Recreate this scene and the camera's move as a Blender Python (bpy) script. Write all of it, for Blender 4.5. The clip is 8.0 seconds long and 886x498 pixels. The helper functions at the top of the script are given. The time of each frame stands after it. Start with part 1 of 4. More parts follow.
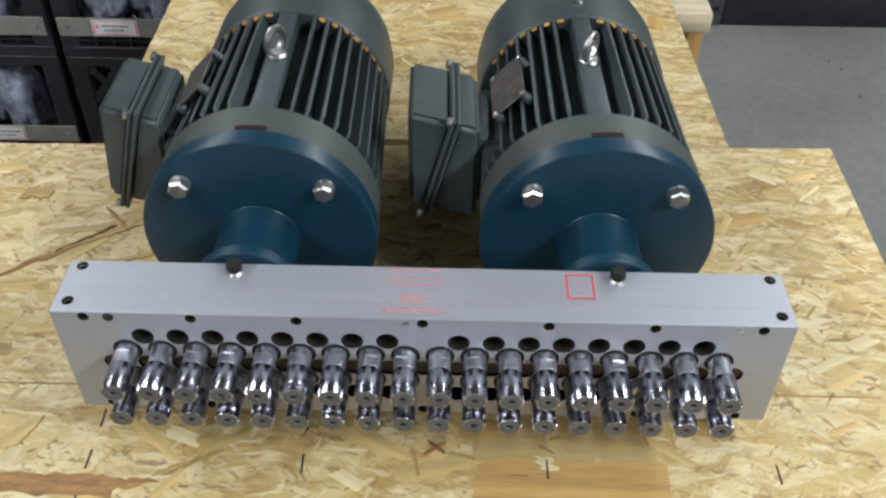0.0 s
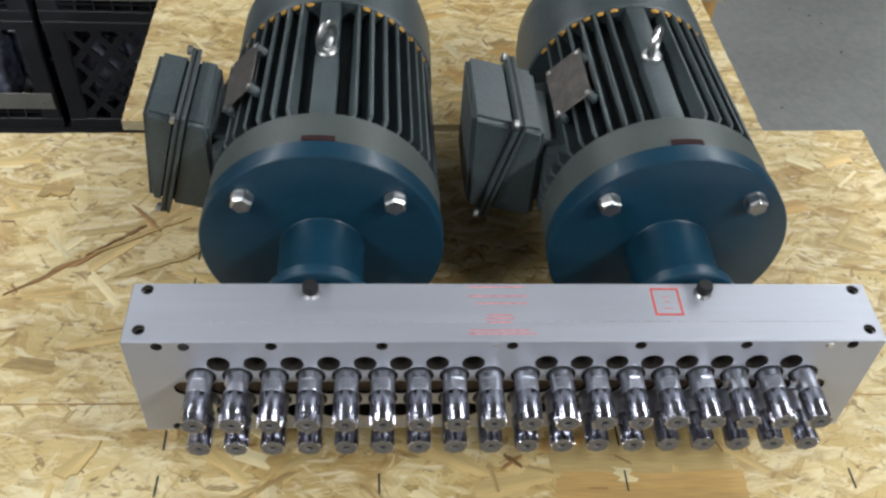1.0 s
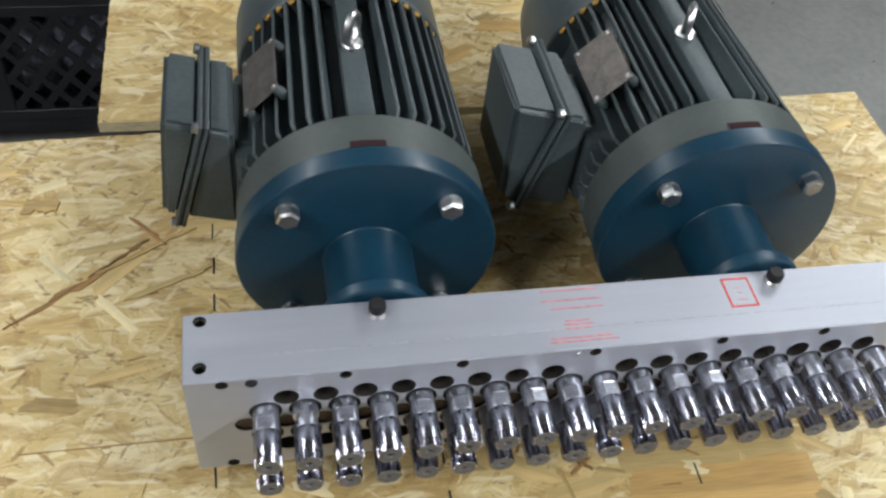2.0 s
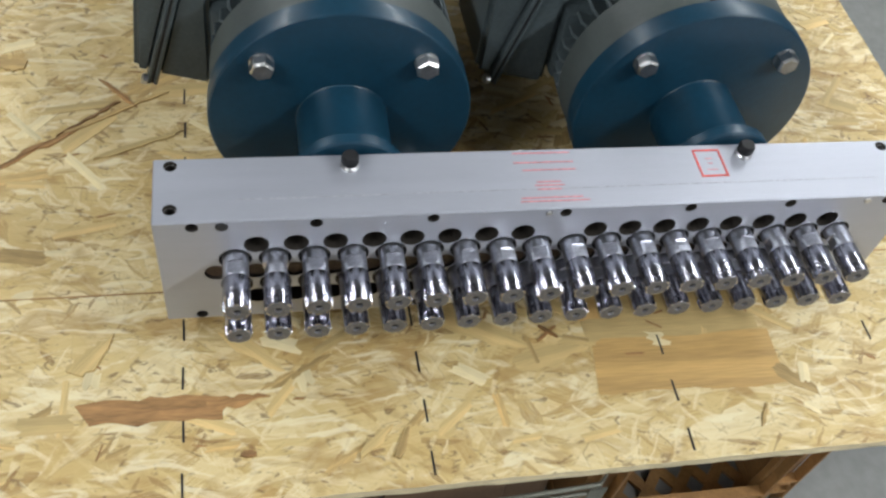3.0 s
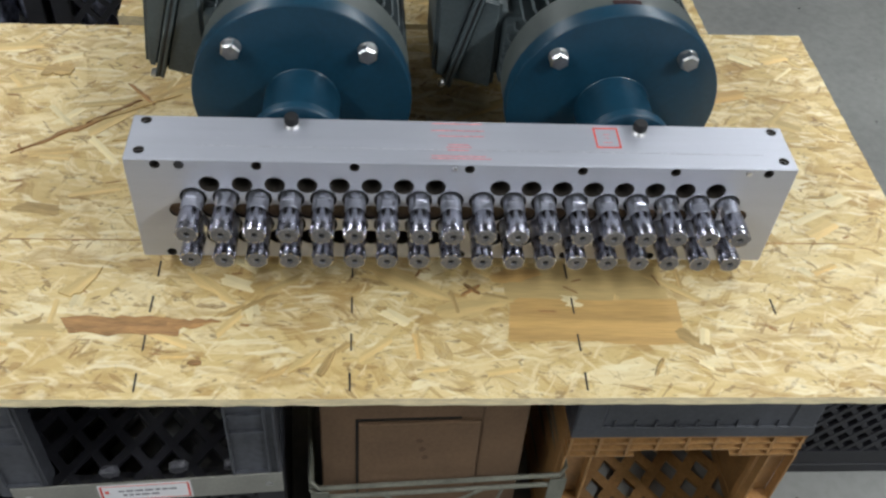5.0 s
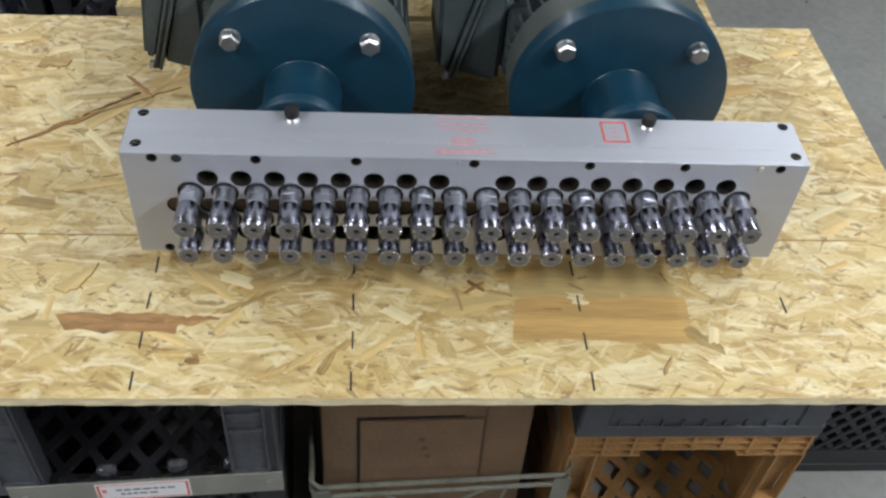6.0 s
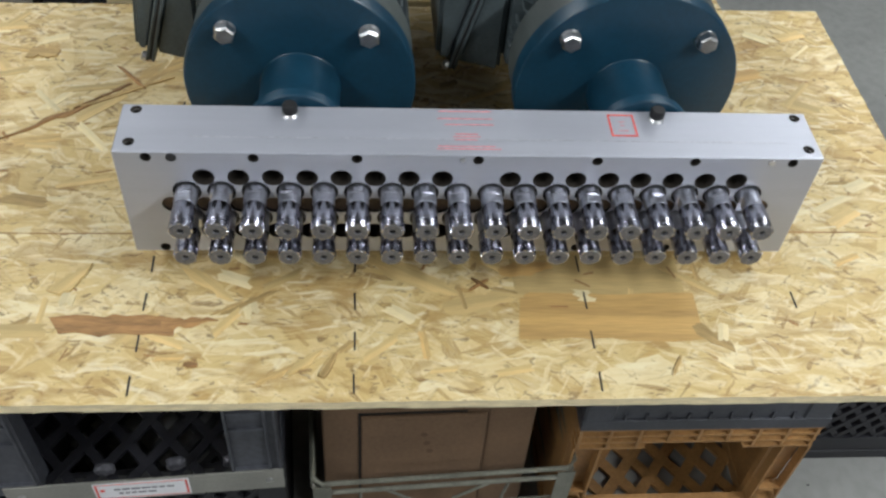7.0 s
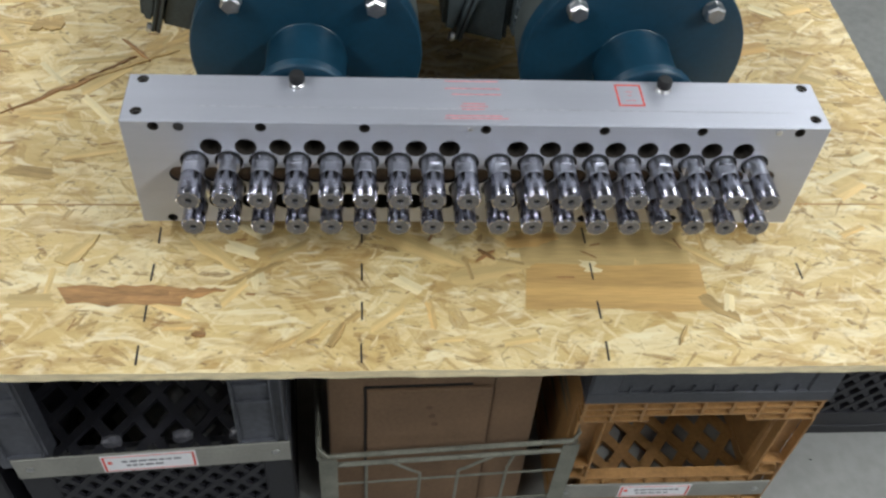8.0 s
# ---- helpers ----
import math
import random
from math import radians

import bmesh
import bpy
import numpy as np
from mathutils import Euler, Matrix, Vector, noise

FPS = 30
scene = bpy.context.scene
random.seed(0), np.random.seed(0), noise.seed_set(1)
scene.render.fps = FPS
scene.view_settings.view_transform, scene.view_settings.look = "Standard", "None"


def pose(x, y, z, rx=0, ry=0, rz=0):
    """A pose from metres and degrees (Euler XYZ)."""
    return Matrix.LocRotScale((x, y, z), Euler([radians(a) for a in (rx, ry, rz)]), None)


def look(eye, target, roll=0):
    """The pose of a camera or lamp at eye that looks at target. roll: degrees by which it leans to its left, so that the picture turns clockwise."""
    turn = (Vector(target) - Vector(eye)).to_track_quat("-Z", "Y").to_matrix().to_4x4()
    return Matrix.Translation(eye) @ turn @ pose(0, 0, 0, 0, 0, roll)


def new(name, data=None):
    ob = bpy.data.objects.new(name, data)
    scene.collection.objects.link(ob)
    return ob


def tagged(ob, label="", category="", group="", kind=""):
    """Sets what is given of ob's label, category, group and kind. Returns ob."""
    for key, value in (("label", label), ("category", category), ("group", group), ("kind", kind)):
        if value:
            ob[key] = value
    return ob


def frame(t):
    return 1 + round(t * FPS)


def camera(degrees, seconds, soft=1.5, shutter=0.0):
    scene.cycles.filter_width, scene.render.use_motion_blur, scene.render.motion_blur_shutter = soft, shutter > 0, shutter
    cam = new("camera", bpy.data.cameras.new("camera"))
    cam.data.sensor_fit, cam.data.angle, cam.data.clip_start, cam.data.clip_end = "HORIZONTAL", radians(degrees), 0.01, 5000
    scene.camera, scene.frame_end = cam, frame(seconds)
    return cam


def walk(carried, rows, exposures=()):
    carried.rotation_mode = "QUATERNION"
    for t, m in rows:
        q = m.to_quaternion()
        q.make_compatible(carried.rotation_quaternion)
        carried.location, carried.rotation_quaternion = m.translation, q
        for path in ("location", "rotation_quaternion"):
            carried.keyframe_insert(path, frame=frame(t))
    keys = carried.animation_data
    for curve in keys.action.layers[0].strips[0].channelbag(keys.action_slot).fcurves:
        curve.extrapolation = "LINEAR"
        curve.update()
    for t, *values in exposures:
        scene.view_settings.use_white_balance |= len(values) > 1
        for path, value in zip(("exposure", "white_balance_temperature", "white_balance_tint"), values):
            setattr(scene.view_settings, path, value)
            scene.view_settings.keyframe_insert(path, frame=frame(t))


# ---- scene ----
cam = camera(50.30, 8.0, soft=2.5)
PATH = [
    (0, (0.0219, -0.5340, 1.4673), (0.0060, 0.9399, 0.1156), 0.79),
    (0.5, (-0.0216, -0.5167, 1.4821), (-0.0125, 0.9268, 0.0978), 2.09),
    (1, (-0.1033, -0.4627, 1.4953), (0.0205, 0.9092, 0.0453), 3.92),
    (1.2, (-0.1464, -0.4329, 1.4955), (0.0279, 0.9204, 0.0332), 4.86),
    (2.3, (-0.2451, -0.3854, 1.4677), (0.1413, 0.8517, -0.0555), 8.90),
    (2.5, (-0.2478, -0.3918, 1.4570), (0.1580, 0.8133, -0.0868), 10.13),
    (3, (-0.2400, -0.4343, 1.4434), (0.1547, 0.7276, -0.1360), 12.28),
    (3.5, (-0.1652, -0.5020, 1.4557), (0.1472, 0.7281, -0.0900), 9.89),
    (4, (-0.1212, -0.5748, 1.4609), (0.1040, 0.7589, -0.0123), 8.22),
    (4.5, (-0.1035, -0.6389, 1.4552), (0.0649, 0.7215, -0.0012), 6.61),
    (4.7, (-0.0940, -0.6456, 1.4651), (0.0708, 0.7302, 0.0228), 5.49),
    (6, (-0.0931, -0.6305, 1.4503), (0.0638, 0.7373, -0.0003), 5.44),
    (6.5, (-0.0958, -0.6129, 1.4481), (0.0684, 0.7243, -0.0300), 5.70),
    (7, (-0.1004, -0.5983, 1.4482), (0.0701, 0.7280, -0.0390), 5.56),
    (7.5, (-0.1068, -0.5946, 1.4440), (0.0541, 0.7215, -0.0534), 5.82),
    (8, (-0.1069, -0.6082, 1.4405), (0.0637, 0.6926, -0.0691), 5.65),
]
walk(cam, [(t, look(eye, target, roll)) for t, eye, target, roll in PATH])

# ---- world and light ----
world = bpy.data.worlds.new("world")
scene.world = world
world.use_nodes = True
world.node_tree.nodes["Background"].inputs[0].default_value = (0.55, 0.6, 0.7, 1)
world.node_tree.nodes["Background"].inputs[1].default_value = 0.02


def tube_light(x, y, z, sx, sy, watts, turn=0):
    data = bpy.data.lights.new("tube_light", "AREA")
    data.shape, data.size, data.size_y, data.energy = "RECTANGLE", sx, sy, watts
    data.color = (0.92, 0.97, 1.0)
    ob = new("tube_light", data)
    ob.matrix_world = pose(x, y, z, 0, 0, turn)
    return ob


LAMPS = [(x, y) for x in (-2.1, 2.1) for y in (-3.0, -1.3, 0.4, 2.1, 3.8)]
WATTS = {-3.0: 44, -1.3: 96, 0.4: 28, 2.1: 40, 3.8: 42}
for lx, ly in LAMPS:
    tube_light(lx, ly, 3.005, 0.3, 1.2, WATTS[ly] * (0.53 if lx < 0 else 0.86))


# ---- materials ----
def material(name, base, rough=0.6, metal=0.0, vary=0.12, scale=30.0, fine=300.0, bump=0.1, stretch=(1, 1, 1), coat=0.0, shade=None, rvary=0.1, by_object=0.0):
    """Principled surface with mottling at two scales and fine relief. shade: second colour of the mottling."""
    m = bpy.data.materials.new(name)
    m.use_nodes = True
    t = m.node_tree
    p = t.nodes["Principled BSDF"]
    p.inputs["Metallic"].default_value = metal
    p.inputs["Coat Weight"].default_value = coat
    co = t.nodes.new("ShaderNodeTexCoord")
    mp = t.nodes.new("ShaderNodeMapping")
    mp.inputs["Scale"].default_value = stretch
    t.links.new(co.outputs["Object"], mp.inputs["Vector"])
    big, small = t.nodes.new("ShaderNodeTexNoise"), t.nodes.new("ShaderNodeTexNoise")
    for n, s in ((big, scale), (small, fine)):
        n.inputs["Scale"].default_value = s
        n.inputs["Detail"].default_value = 4
        t.links.new(mp.outputs[0], n.inputs["Vector"])
    add = t.nodes.new("ShaderNodeMath")
    add.operation = "MULTIPLY_ADD"
    add.inputs[1].default_value = 0.4
    t.links.new(small.outputs["Fac"], add.inputs[0])
    scaled = t.nodes.new("ShaderNodeMath")
    scaled.operation = "MULTIPLY"
    scaled.inputs[1].default_value = 0.6
    t.links.new(big.outputs["Fac"], scaled.inputs[0])
    t.links.new(scaled.outputs[0], add.inputs[2])
    ramp = t.nodes.new("ShaderNodeValToRGB")
    dark = shade or [c * (1 - 2 * vary) for c in base]
    ramp.color_ramp.elements[0].position, ramp.color_ramp.elements[1].position = 0.32, 0.66
    ramp.color_ramp.elements[0].color = (*dark, 1)
    ramp.color_ramp.elements[1].color = (*[min(1, c * (1 + vary)) for c in base], 1)
    t.links.new(add.outputs[0], ramp.inputs[0])
    out = ramp.outputs[0]
    if by_object:
        info = t.nodes.new("ShaderNodeObjectInfo")
        hsv = t.nodes.new("ShaderNodeHueSaturation")
        mr = t.nodes.new("ShaderNodeMapRange")
        mr.inputs["To Min"].default_value, mr.inputs["To Max"].default_value = 1 - by_object, 1 + by_object
        t.links.new(info.outputs["Random"], mr.inputs["Value"])
        t.links.new(mr.outputs[0], hsv.inputs["Value"])
        t.links.new(out, hsv.inputs["Color"])
        out = hsv.outputs[0]
    t.links.new(out, p.inputs["Base Color"])
    rr = t.nodes.new("ShaderNodeMapRange")
    rr.inputs["To Min"].default_value, rr.inputs["To Max"].default_value = max(0.02, rough - rvary), min(1, rough + rvary)
    t.links.new(big.outputs["Fac"], rr.inputs["Value"])
    t.links.new(rr.outputs[0], p.inputs["Roughness"])
    if bump:
        b = t.nodes.new("ShaderNodeBump")
        b.inputs["Strength"].default_value, b.inputs["Distance"].default_value = bump, 0.001
        t.links.new(small.outputs["Fac"], b.inputs["Height"])
        t.links.new(b.outputs[0], p.inputs["Normal"])
    return m


def osb_material():
    """Pressed strand board: layers of long strands, each layer turned another way."""
    m = bpy.data.materials.new("strand_board")
    m.use_nodes = True
    t = m.node_tree
    p = t.nodes["Principled BSDF"]
    co = t.nodes.new("ShaderNodeTexCoord")
    warp = t.nodes.new("ShaderNodeTexNoise")
    warp.inputs["Scale"].default_value, warp.inputs["Detail"].default_value = 22, 3
    t.links.new(co.outputs["Object"], warp.inputs["Vector"])
    wv = t.nodes.new("ShaderNodeVectorMath")
    wv.operation = "MULTIPLY_ADD"
    wv.inputs[1].default_value = (0.012, 0.012, 0)
    t.links.new(warp.outputs["Color"], wv.inputs[0])
    t.links.new(co.outputs["Object"], wv.inputs[2])
    # slow drift between browner and paler patches
    patch = t.nodes.new("ShaderNodeTexNoise")
    patch.inputs["Scale"].default_value, patch.inputs["Detail"].default_value = 9, 5
    pm = t.nodes.new("ShaderNodeMapping")
    pm.inputs["Scale"].default_value = (0.6, 1.5, 1)
    t.links.new(co.outputs["Object"], pm.inputs["Vector"])
    t.links.new(pm.outputs[0], patch.inputs["Vector"])
    blotch = t.nodes.new("ShaderNodeMath")
    blotch.operation = "SUBTRACT"
    blotch.inputs[1].default_value = 0.55
    t.links.new(patch.outputs["Fac"], blotch.inputs[0])
    colour = height = None
    for k, (turn, ln, wd, cover, spread) in enumerate([(4, 0.095, 0.028, 0.0, 0.75), (-24, 0.07, 0.020, 0.45, 0.85), (38, 0.06, 0.016, 0.6, 0.85), (-68, 0.045, 0.013, 0.72, 0.8), (12, 0.08, 0.018, 0.5, 0.85), (-10, 0.03, 0.005, 0.84, 1.3), (58, 0.018, 0.0035, 0.9, 1.4), (-45, 0.016, 0.0035, 0.9, 1.4)]):
        mp = t.nodes.new("ShaderNodeMapping")
        mp.vector_type = "TEXTURE"
        mp.inputs["Location"].default_value = (0.37 * k, 0.19 * k, 0)
        mp.inputs["Rotation"].default_value = (0, 0, radians(turn))
        mp.inputs["Scale"].default_value = (ln, wd, 1)
        t.links.new(wv.outputs[0], mp.inputs["Vector"])
        v = t.nodes.new("ShaderNodeTexVoronoi")
        v.voronoi_dimensions = "2D"
        v.inputs["Scale"].default_value = 1
        t.links.new(mp.outputs[0], v.inputs["Vector"])
        sep = t.nodes.new("ShaderNodeSeparateColor")
        t.links.new(v.outputs["Color"], sep.inputs[0])
        ramp = t.nodes.new("ShaderNodeValToRGB")
        els = ramp.color_ramp.elements
        tones = [(0.0, (0.25, 0.135, 0.048)), (0.15, (0.43, 0.27, 0.095)), (0.33, (0.57, 0.405, 0.160)), (0.58, (0.66, 0.51, 0.235)), (1.0, (0.77, 0.655, 0.395))]
        els[0].position, els[1].position = 0.0, 1.0
        els[0].color, els[1].color = (*tones[0][1], 1), (*tones[-1][1], 1)
        for pos, c in tones[1:-1]:
            els.new(pos).color = (*c, 1)
        grain = t.nodes.new("ShaderNodeTexNoise")
        grain.inputs["Scale"].default_value, grain.inputs["Detail"].default_value = 7, 3
        gm = t.nodes.new("ShaderNodeMapping")
        gm.inputs["Scale"].default_value = (0.5, 2.2, 1)
        t.links.new(mp.outputs[0], gm.inputs["Vector"])
        t.links.new(gm.outputs[0], grain.inputs["Vector"])
        tone = t.nodes.new("ShaderNodeMath")
        tone.operation = "MULTIPLY_ADD"
        tone.inputs[1].default_value = 0.5
        t.links.new(grain.outputs["Fac"], tone.inputs[0])
        blotched = t.nodes.new("ShaderNodeMath")
        blotched.operation = "MULTIPLY_ADD"
        blotched.inputs[1].default_value = 0.7
        t.links.new(blotch.outputs[0], blotched.inputs[0])
        shift = t.nodes.new("ShaderNodeMath")
        shift.operation = "MULTIPLY_ADD"
        shift.inputs[1].default_value, shift.inputs[2].default_value = spread, 0.34 - 0.5 * spread
        t.links.new(sep.outputs[0], shift.inputs[0])
        t.links.new(shift.outputs[0], blotched.inputs[2])
        t.links.new(blotched.outputs[0], tone.inputs[2])
        t.links.new(tone.outputs[0], ramp.inputs[0])
        if colour is None:
            colour, height = ramp.outputs[0], sep.outputs[2]
            continue
        cut = t.nodes.new("ShaderNodeMath")
        cut.operation = "GREATER_THAN"
        cut.inputs[1].default_value = cover
        t.links.new(sep.outputs[1], cut.inputs[0])
        fray = t.nodes.new("ShaderNodeMapRange")
        fray.inputs["From Min"].default_value, fray.inputs["From Max"].default_value = 0.30, 0.62
        t.links.new(grain.outputs["Fac"], fray.inputs["Value"])
        worn = t.nodes.new("ShaderNodeMath")
        worn.operation = "MULTIPLY"
        t.links.new(cut.outputs[0], worn.inputs[0])
        t.links.new(fray.outputs[0], worn.inputs[1])
        mix = t.nodes.new("ShaderNodeMix")
        mix.data_type = "RGBA"
        t.links.new(worn.outputs[0], mix.inputs["Factor"])
        t.links.new(colour, mix.inputs["A"])
        t.links.new(ramp.outputs[0], mix.inputs["B"])
        colour = mix.outputs["Result"]
        if k < 6:
            # shadow lines painted along lifted strand edges, broken up by the grain
            edge = t.nodes.new("ShaderNodeTexVoronoi")
            edge.voronoi_dimensions, edge.feature = "2D", "DISTANCE_TO_EDGE"
            edge.inputs["Scale"].default_value = 1
            t.links.new(mp.outputs[0], edge.inputs["Vector"])
            thin = t.nodes.new("ShaderNodeMapRange")
            thin.inputs["From Min"].default_value, thin.inputs["From Max"].default_value = 0.045, 0.0
            thin.inputs["To Max"].default_value = 0.75
            t.links.new(edge.outputs["Distance"], thin.inputs["Value"])
            gap = t.nodes.new("ShaderNodeMapRange")
            gap.inputs["From Min"].default_value, gap.inputs["From Max"].default_value = 0.48, 0.62
            t.links.new(patch.outputs["Fac"] if k % 2 else grain.outputs["Fac"], gap.inputs["Value"])
            edge_shade = t.nodes.new("ShaderNodeMath")
            edge_shade.operation = "MULTIPLY"
            t.links.new(thin.outputs[0], edge_shade.inputs[0])
            t.links.new(gap.outputs[0], edge_shade.inputs[1])
            both = t.nodes.new("ShaderNodeMath")
            both.operation = "MULTIPLY"
            t.links.new(edge_shade.outputs[0], both.inputs[0])
            t.links.new(cut.outputs[0], both.inputs[1])
            dark = t.nodes.new("ShaderNodeMix")
            dark.data_type = "RGBA"
            t.links.new(both.outputs[0], dark.inputs["Factor"])
            t.links.new(colour, dark.inputs["A"])
            dark.inputs["B"].default_value = (0.27, 0.16, 0.06, 1)
            colour = dark.outputs["Result"]
        mh = t.nodes.new("ShaderNodeMix")
        t.links.new(cut.outputs[0], mh.inputs[0])
        t.links.new(height, mh.inputs[2])
        t.links.new(sep.outputs[2], mh.inputs[3])
        height = mh.outputs[0]
    # brown stains with frayed rims, and small dark chips
    for scale, low, high, tint, much, stretch in ((26, 0.50, 0.66, (0.40, 0.25, 0.088), 0.68, (0.7, 1.5, 1)), (95, 0.60, 0.68, (0.20, 0.115, 0.05), 0.75, (0.7, 1.4, 1)), (40, 0.56, 0.66, (0.82, 0.74, 0.50), 0.7, (0.5, 1.6, 1))):
        sm = t.nodes.new("ShaderNodeMapping")
        sm.inputs["Scale"].default_value = stretch
        sm.inputs["Location"].default_value = (scale, 0.3 * scale, 0)
        sm.inputs["Rotation"].default_value = (0, 0, 0.02 * scale)
        t.links.new(wv.outputs[0], sm.inputs["Vector"])
        sn = t.nodes.new("ShaderNodeTexNoise")
        sn.inputs["Scale"].default_value, sn.inputs["Detail"].default_value, sn.inputs["Distortion"].default_value = scale, 6, 1.2
        t.links.new(sm.outputs[0], sn.inputs["Vector"])
        sr = t.nodes.new("ShaderNodeMapRange")
        sr.inputs["From Min"].default_value, sr.inputs["From Max"].default_value, sr.inputs["To Max"].default_value = low, high, much
        t.links.new(sn.outputs["Fac"], sr.inputs["Value"])
        mix = t.nodes.new("ShaderNodeMix")
        mix.data_type = "RGBA"
        t.links.new(sr.outputs[0], mix.inputs["Factor"])
        t.links.new(colour, mix.inputs["A"])
        mix.inputs["B"].default_value = (*tint, 1)
        colour = mix.outputs["Result"]
    t.links.new(colour, p.inputs["Base Color"])
    p.inputs["Roughness"].default_value = 0.55
    b = t.nodes.new("ShaderNodeBump")
    b.inputs["Strength"].default_value, b.inputs["Distance"].default_value = 0.5, 0.0012
    t.links.new(height, b.inputs["Height"])
    t.links.new(b.outputs[0], p.inputs["Normal"])
    return m


OSB = osb_material()
OSB_EDGE = material("board_edge", (0.80, 0.68, 0.43), 0.8, vary=0.14, scale=60, fine=400, bump=0.6, stretch=(1, 1, 4))
STRAND_DARK = material("dark_strand_and_shade", (0.36, 0.195, 0.075), 0.6, vary=0.28, scale=60, fine=300, bump=0.3, stretch=(0.3, 2, 1), by_object=0.25)
STRAND_MID = material("tan_strand", (0.54, 0.37, 0.15), 0.6, vary=0.2, scale=60, fine=250, bump=0.3, stretch=(0.3, 2.5, 1), by_object=0.3)
PATCH = material("smooth_strand", (0.585, 0.37, 0.135), 0.55, vary=0.2, scale=14, fine=160, bump=0.25, stretch=(0.2, 4, 1))
HONEY = material("honey_strand", (0.64, 0.47, 0.205), 0.58, vary=0.17, scale=18, fine=180, bump=0.25, stretch=(0.22, 4, 1), by_object=0.16)
STRAND_PALE = material("pale_strand", (0.76, 0.65, 0.385), 0.6, vary=0.12, scale=25, fine=250, bump=0.3, stretch=(0.3, 2.5, 1), by_object=0.1)
GREY_INK = material("grey_print", (0.16, 0.16, 0.18), 0.7, bump=0)
# printed marks, and the black that paints the dark of small holes
INK_AND_SHADE = material("black_ink_and_shade", (0.02, 0.02, 0.022), 0.7, bump=0)
RED_INK = material("red_ink", (0.75, 0.1, 0.08), 0.6, vary=0.2, scale=200, bump=0)
PINK_INK = material("faded_red_ink", (0.70, 0.27, 0.29), 0.5, vary=0.2, scale=200, bump=0)
ALU = material("ground_aluminium", (0.43, 0.445, 0.50), 0.46, 0.45, vary=0.03, scale=8, fine=120, bump=0.05, stretch=(1, 12, 12))
BRUSHED = material("brushed_steel", (0.74, 0.75, 0.82), 0.33, 1.0, vary=0.2, scale=60, fine=500, bump=0.08)
KNURL = material("knurled_steel", (0.58, 0.58, 0.65), 0.15, 1.0, vary=0.25, scale=90, fine=1100, bump=0.13)
ZINC = material("zinc_plated_steel", (0.62, 0.62, 0.62), 0.32, 1.0, vary=0.12, scale=80, fine=500, bump=0.05)
# near-black hole walls, with the shade inside drilled holes put into the colour
BORE = material("shaded_bore", (0.045, 0.038, 0.032), 0.45, 0.3, vary=0.2, bump=0.05)
BRONZE = material("bronze_plug", (0.085, 0.052, 0.036), 0.45, 0.3, vary=0.3, bump=0.1)
# real rubber, and the black that paints shade in gaps and holes
RUBBER_AND_SHADE = material("black_rubber_and_shade", (0.008, 0.008, 0.009), 0.6, bump=0.05)
BLUE = material("blue_enamel", (0.006, 0.041, 0.074), 0.37, 0.0, vary=0.16, scale=14, fine=160, bump=0.10, coat=0.06)
GREY = material("grey_green_enamel", (0.062, 0.080, 0.086), 0.46, 0.0, vary=0.2, scale=14, fine=260, bump=0.25)
GREY_LIGHT = material("endbell_paint", (0.074, 0.087, 0.083), 0.5, 0.0, vary=0.09, scale=18, fine=220, bump=0.15)
PLATE = material("nameplate_metal", (0.20, 0.18, 0.165), 0.4, 0.6, vary=0.2, scale=60, bump=0.05)
MAROON = material("maroon_paint", (0.022, 0.003, 0.004), 0.9, bump=0.05)
CONCRETE = material("concrete", (0.225, 0.226, 0.216), 0.72, vary=0.12, scale=3, fine=60, bump=0.15)
WALL = material("painted_wall", (0.24, 0.24, 0.25), 0.8, vary=0.06, scale=2, fine=50, bump=0.1)
CEILING = material("ceiling_paint", (0.34, 0.34, 0.35), 0.85, vary=0.06, scale=2, fine=50, bump=0.1)
SCRATCH = material("scratched_aluminium", (0.5, 0.5, 0.53), 0.7, 0.4, vary=0.2, scale=300, bump=0)
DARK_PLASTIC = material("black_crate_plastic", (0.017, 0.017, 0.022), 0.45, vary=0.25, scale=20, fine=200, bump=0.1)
GREY_PLASTIC = material("grey_crate_plastic", (0.050, 0.053, 0.064), 0.5, vary=0.2, scale=20, fine=200, bump=0.1)
SCUFFED = material("scuffed_grey_plastic", (0.072, 0.076, 0.090), 0.5, vary=0.3, scale=16, fine=120, bump=0.15)
TAN_PLASTIC = material("tan_crate_plastic", (0.35, 0.185, 0.066), 0.5, vary=0.2, scale=20, fine=200, bump=0.1)
STRIP = material("label_strip_metal", (0.29, 0.285, 0.255), 0.5, 0.3, vary=0.12, scale=20, fine=300, bump=0.05)
PAPER = material("label_paper", (0.78, 0.78, 0.8), 0.7, vary=0.05, bump=0)
WIRE = material("grey_wire", (0.22, 0.22, 0.18), 0.45, 0.4, vary=0.2, bump=0.05)
CARD = material("cardboard", (0.165, 0.10, 0.056), 0.85, vary=0.14, scale=12, fine=200, bump=0.1)
CARD_DARK = material("dark_cardboard", (0.115, 0.066, 0.036), 0.85, vary=0.14, scale=12, fine=200, bump=0.1)
PINE = material("pine_timber", (0.66, 0.57, 0.40), 0.75, vary=0.22, scale=10, fine=120, bump=0.3, stretch=(1, 8, 8))
OAK = material("orange_timber", (0.58, 0.33, 0.11), 0.7, vary=0.15, scale=10, fine=120, bump=0.3, stretch=(8, 8, 1))
OCHRE = material("yellow_glint", (0.55, 0.30, 0.05), 0.6, vary=0.2, scale=80, bump=0.1)
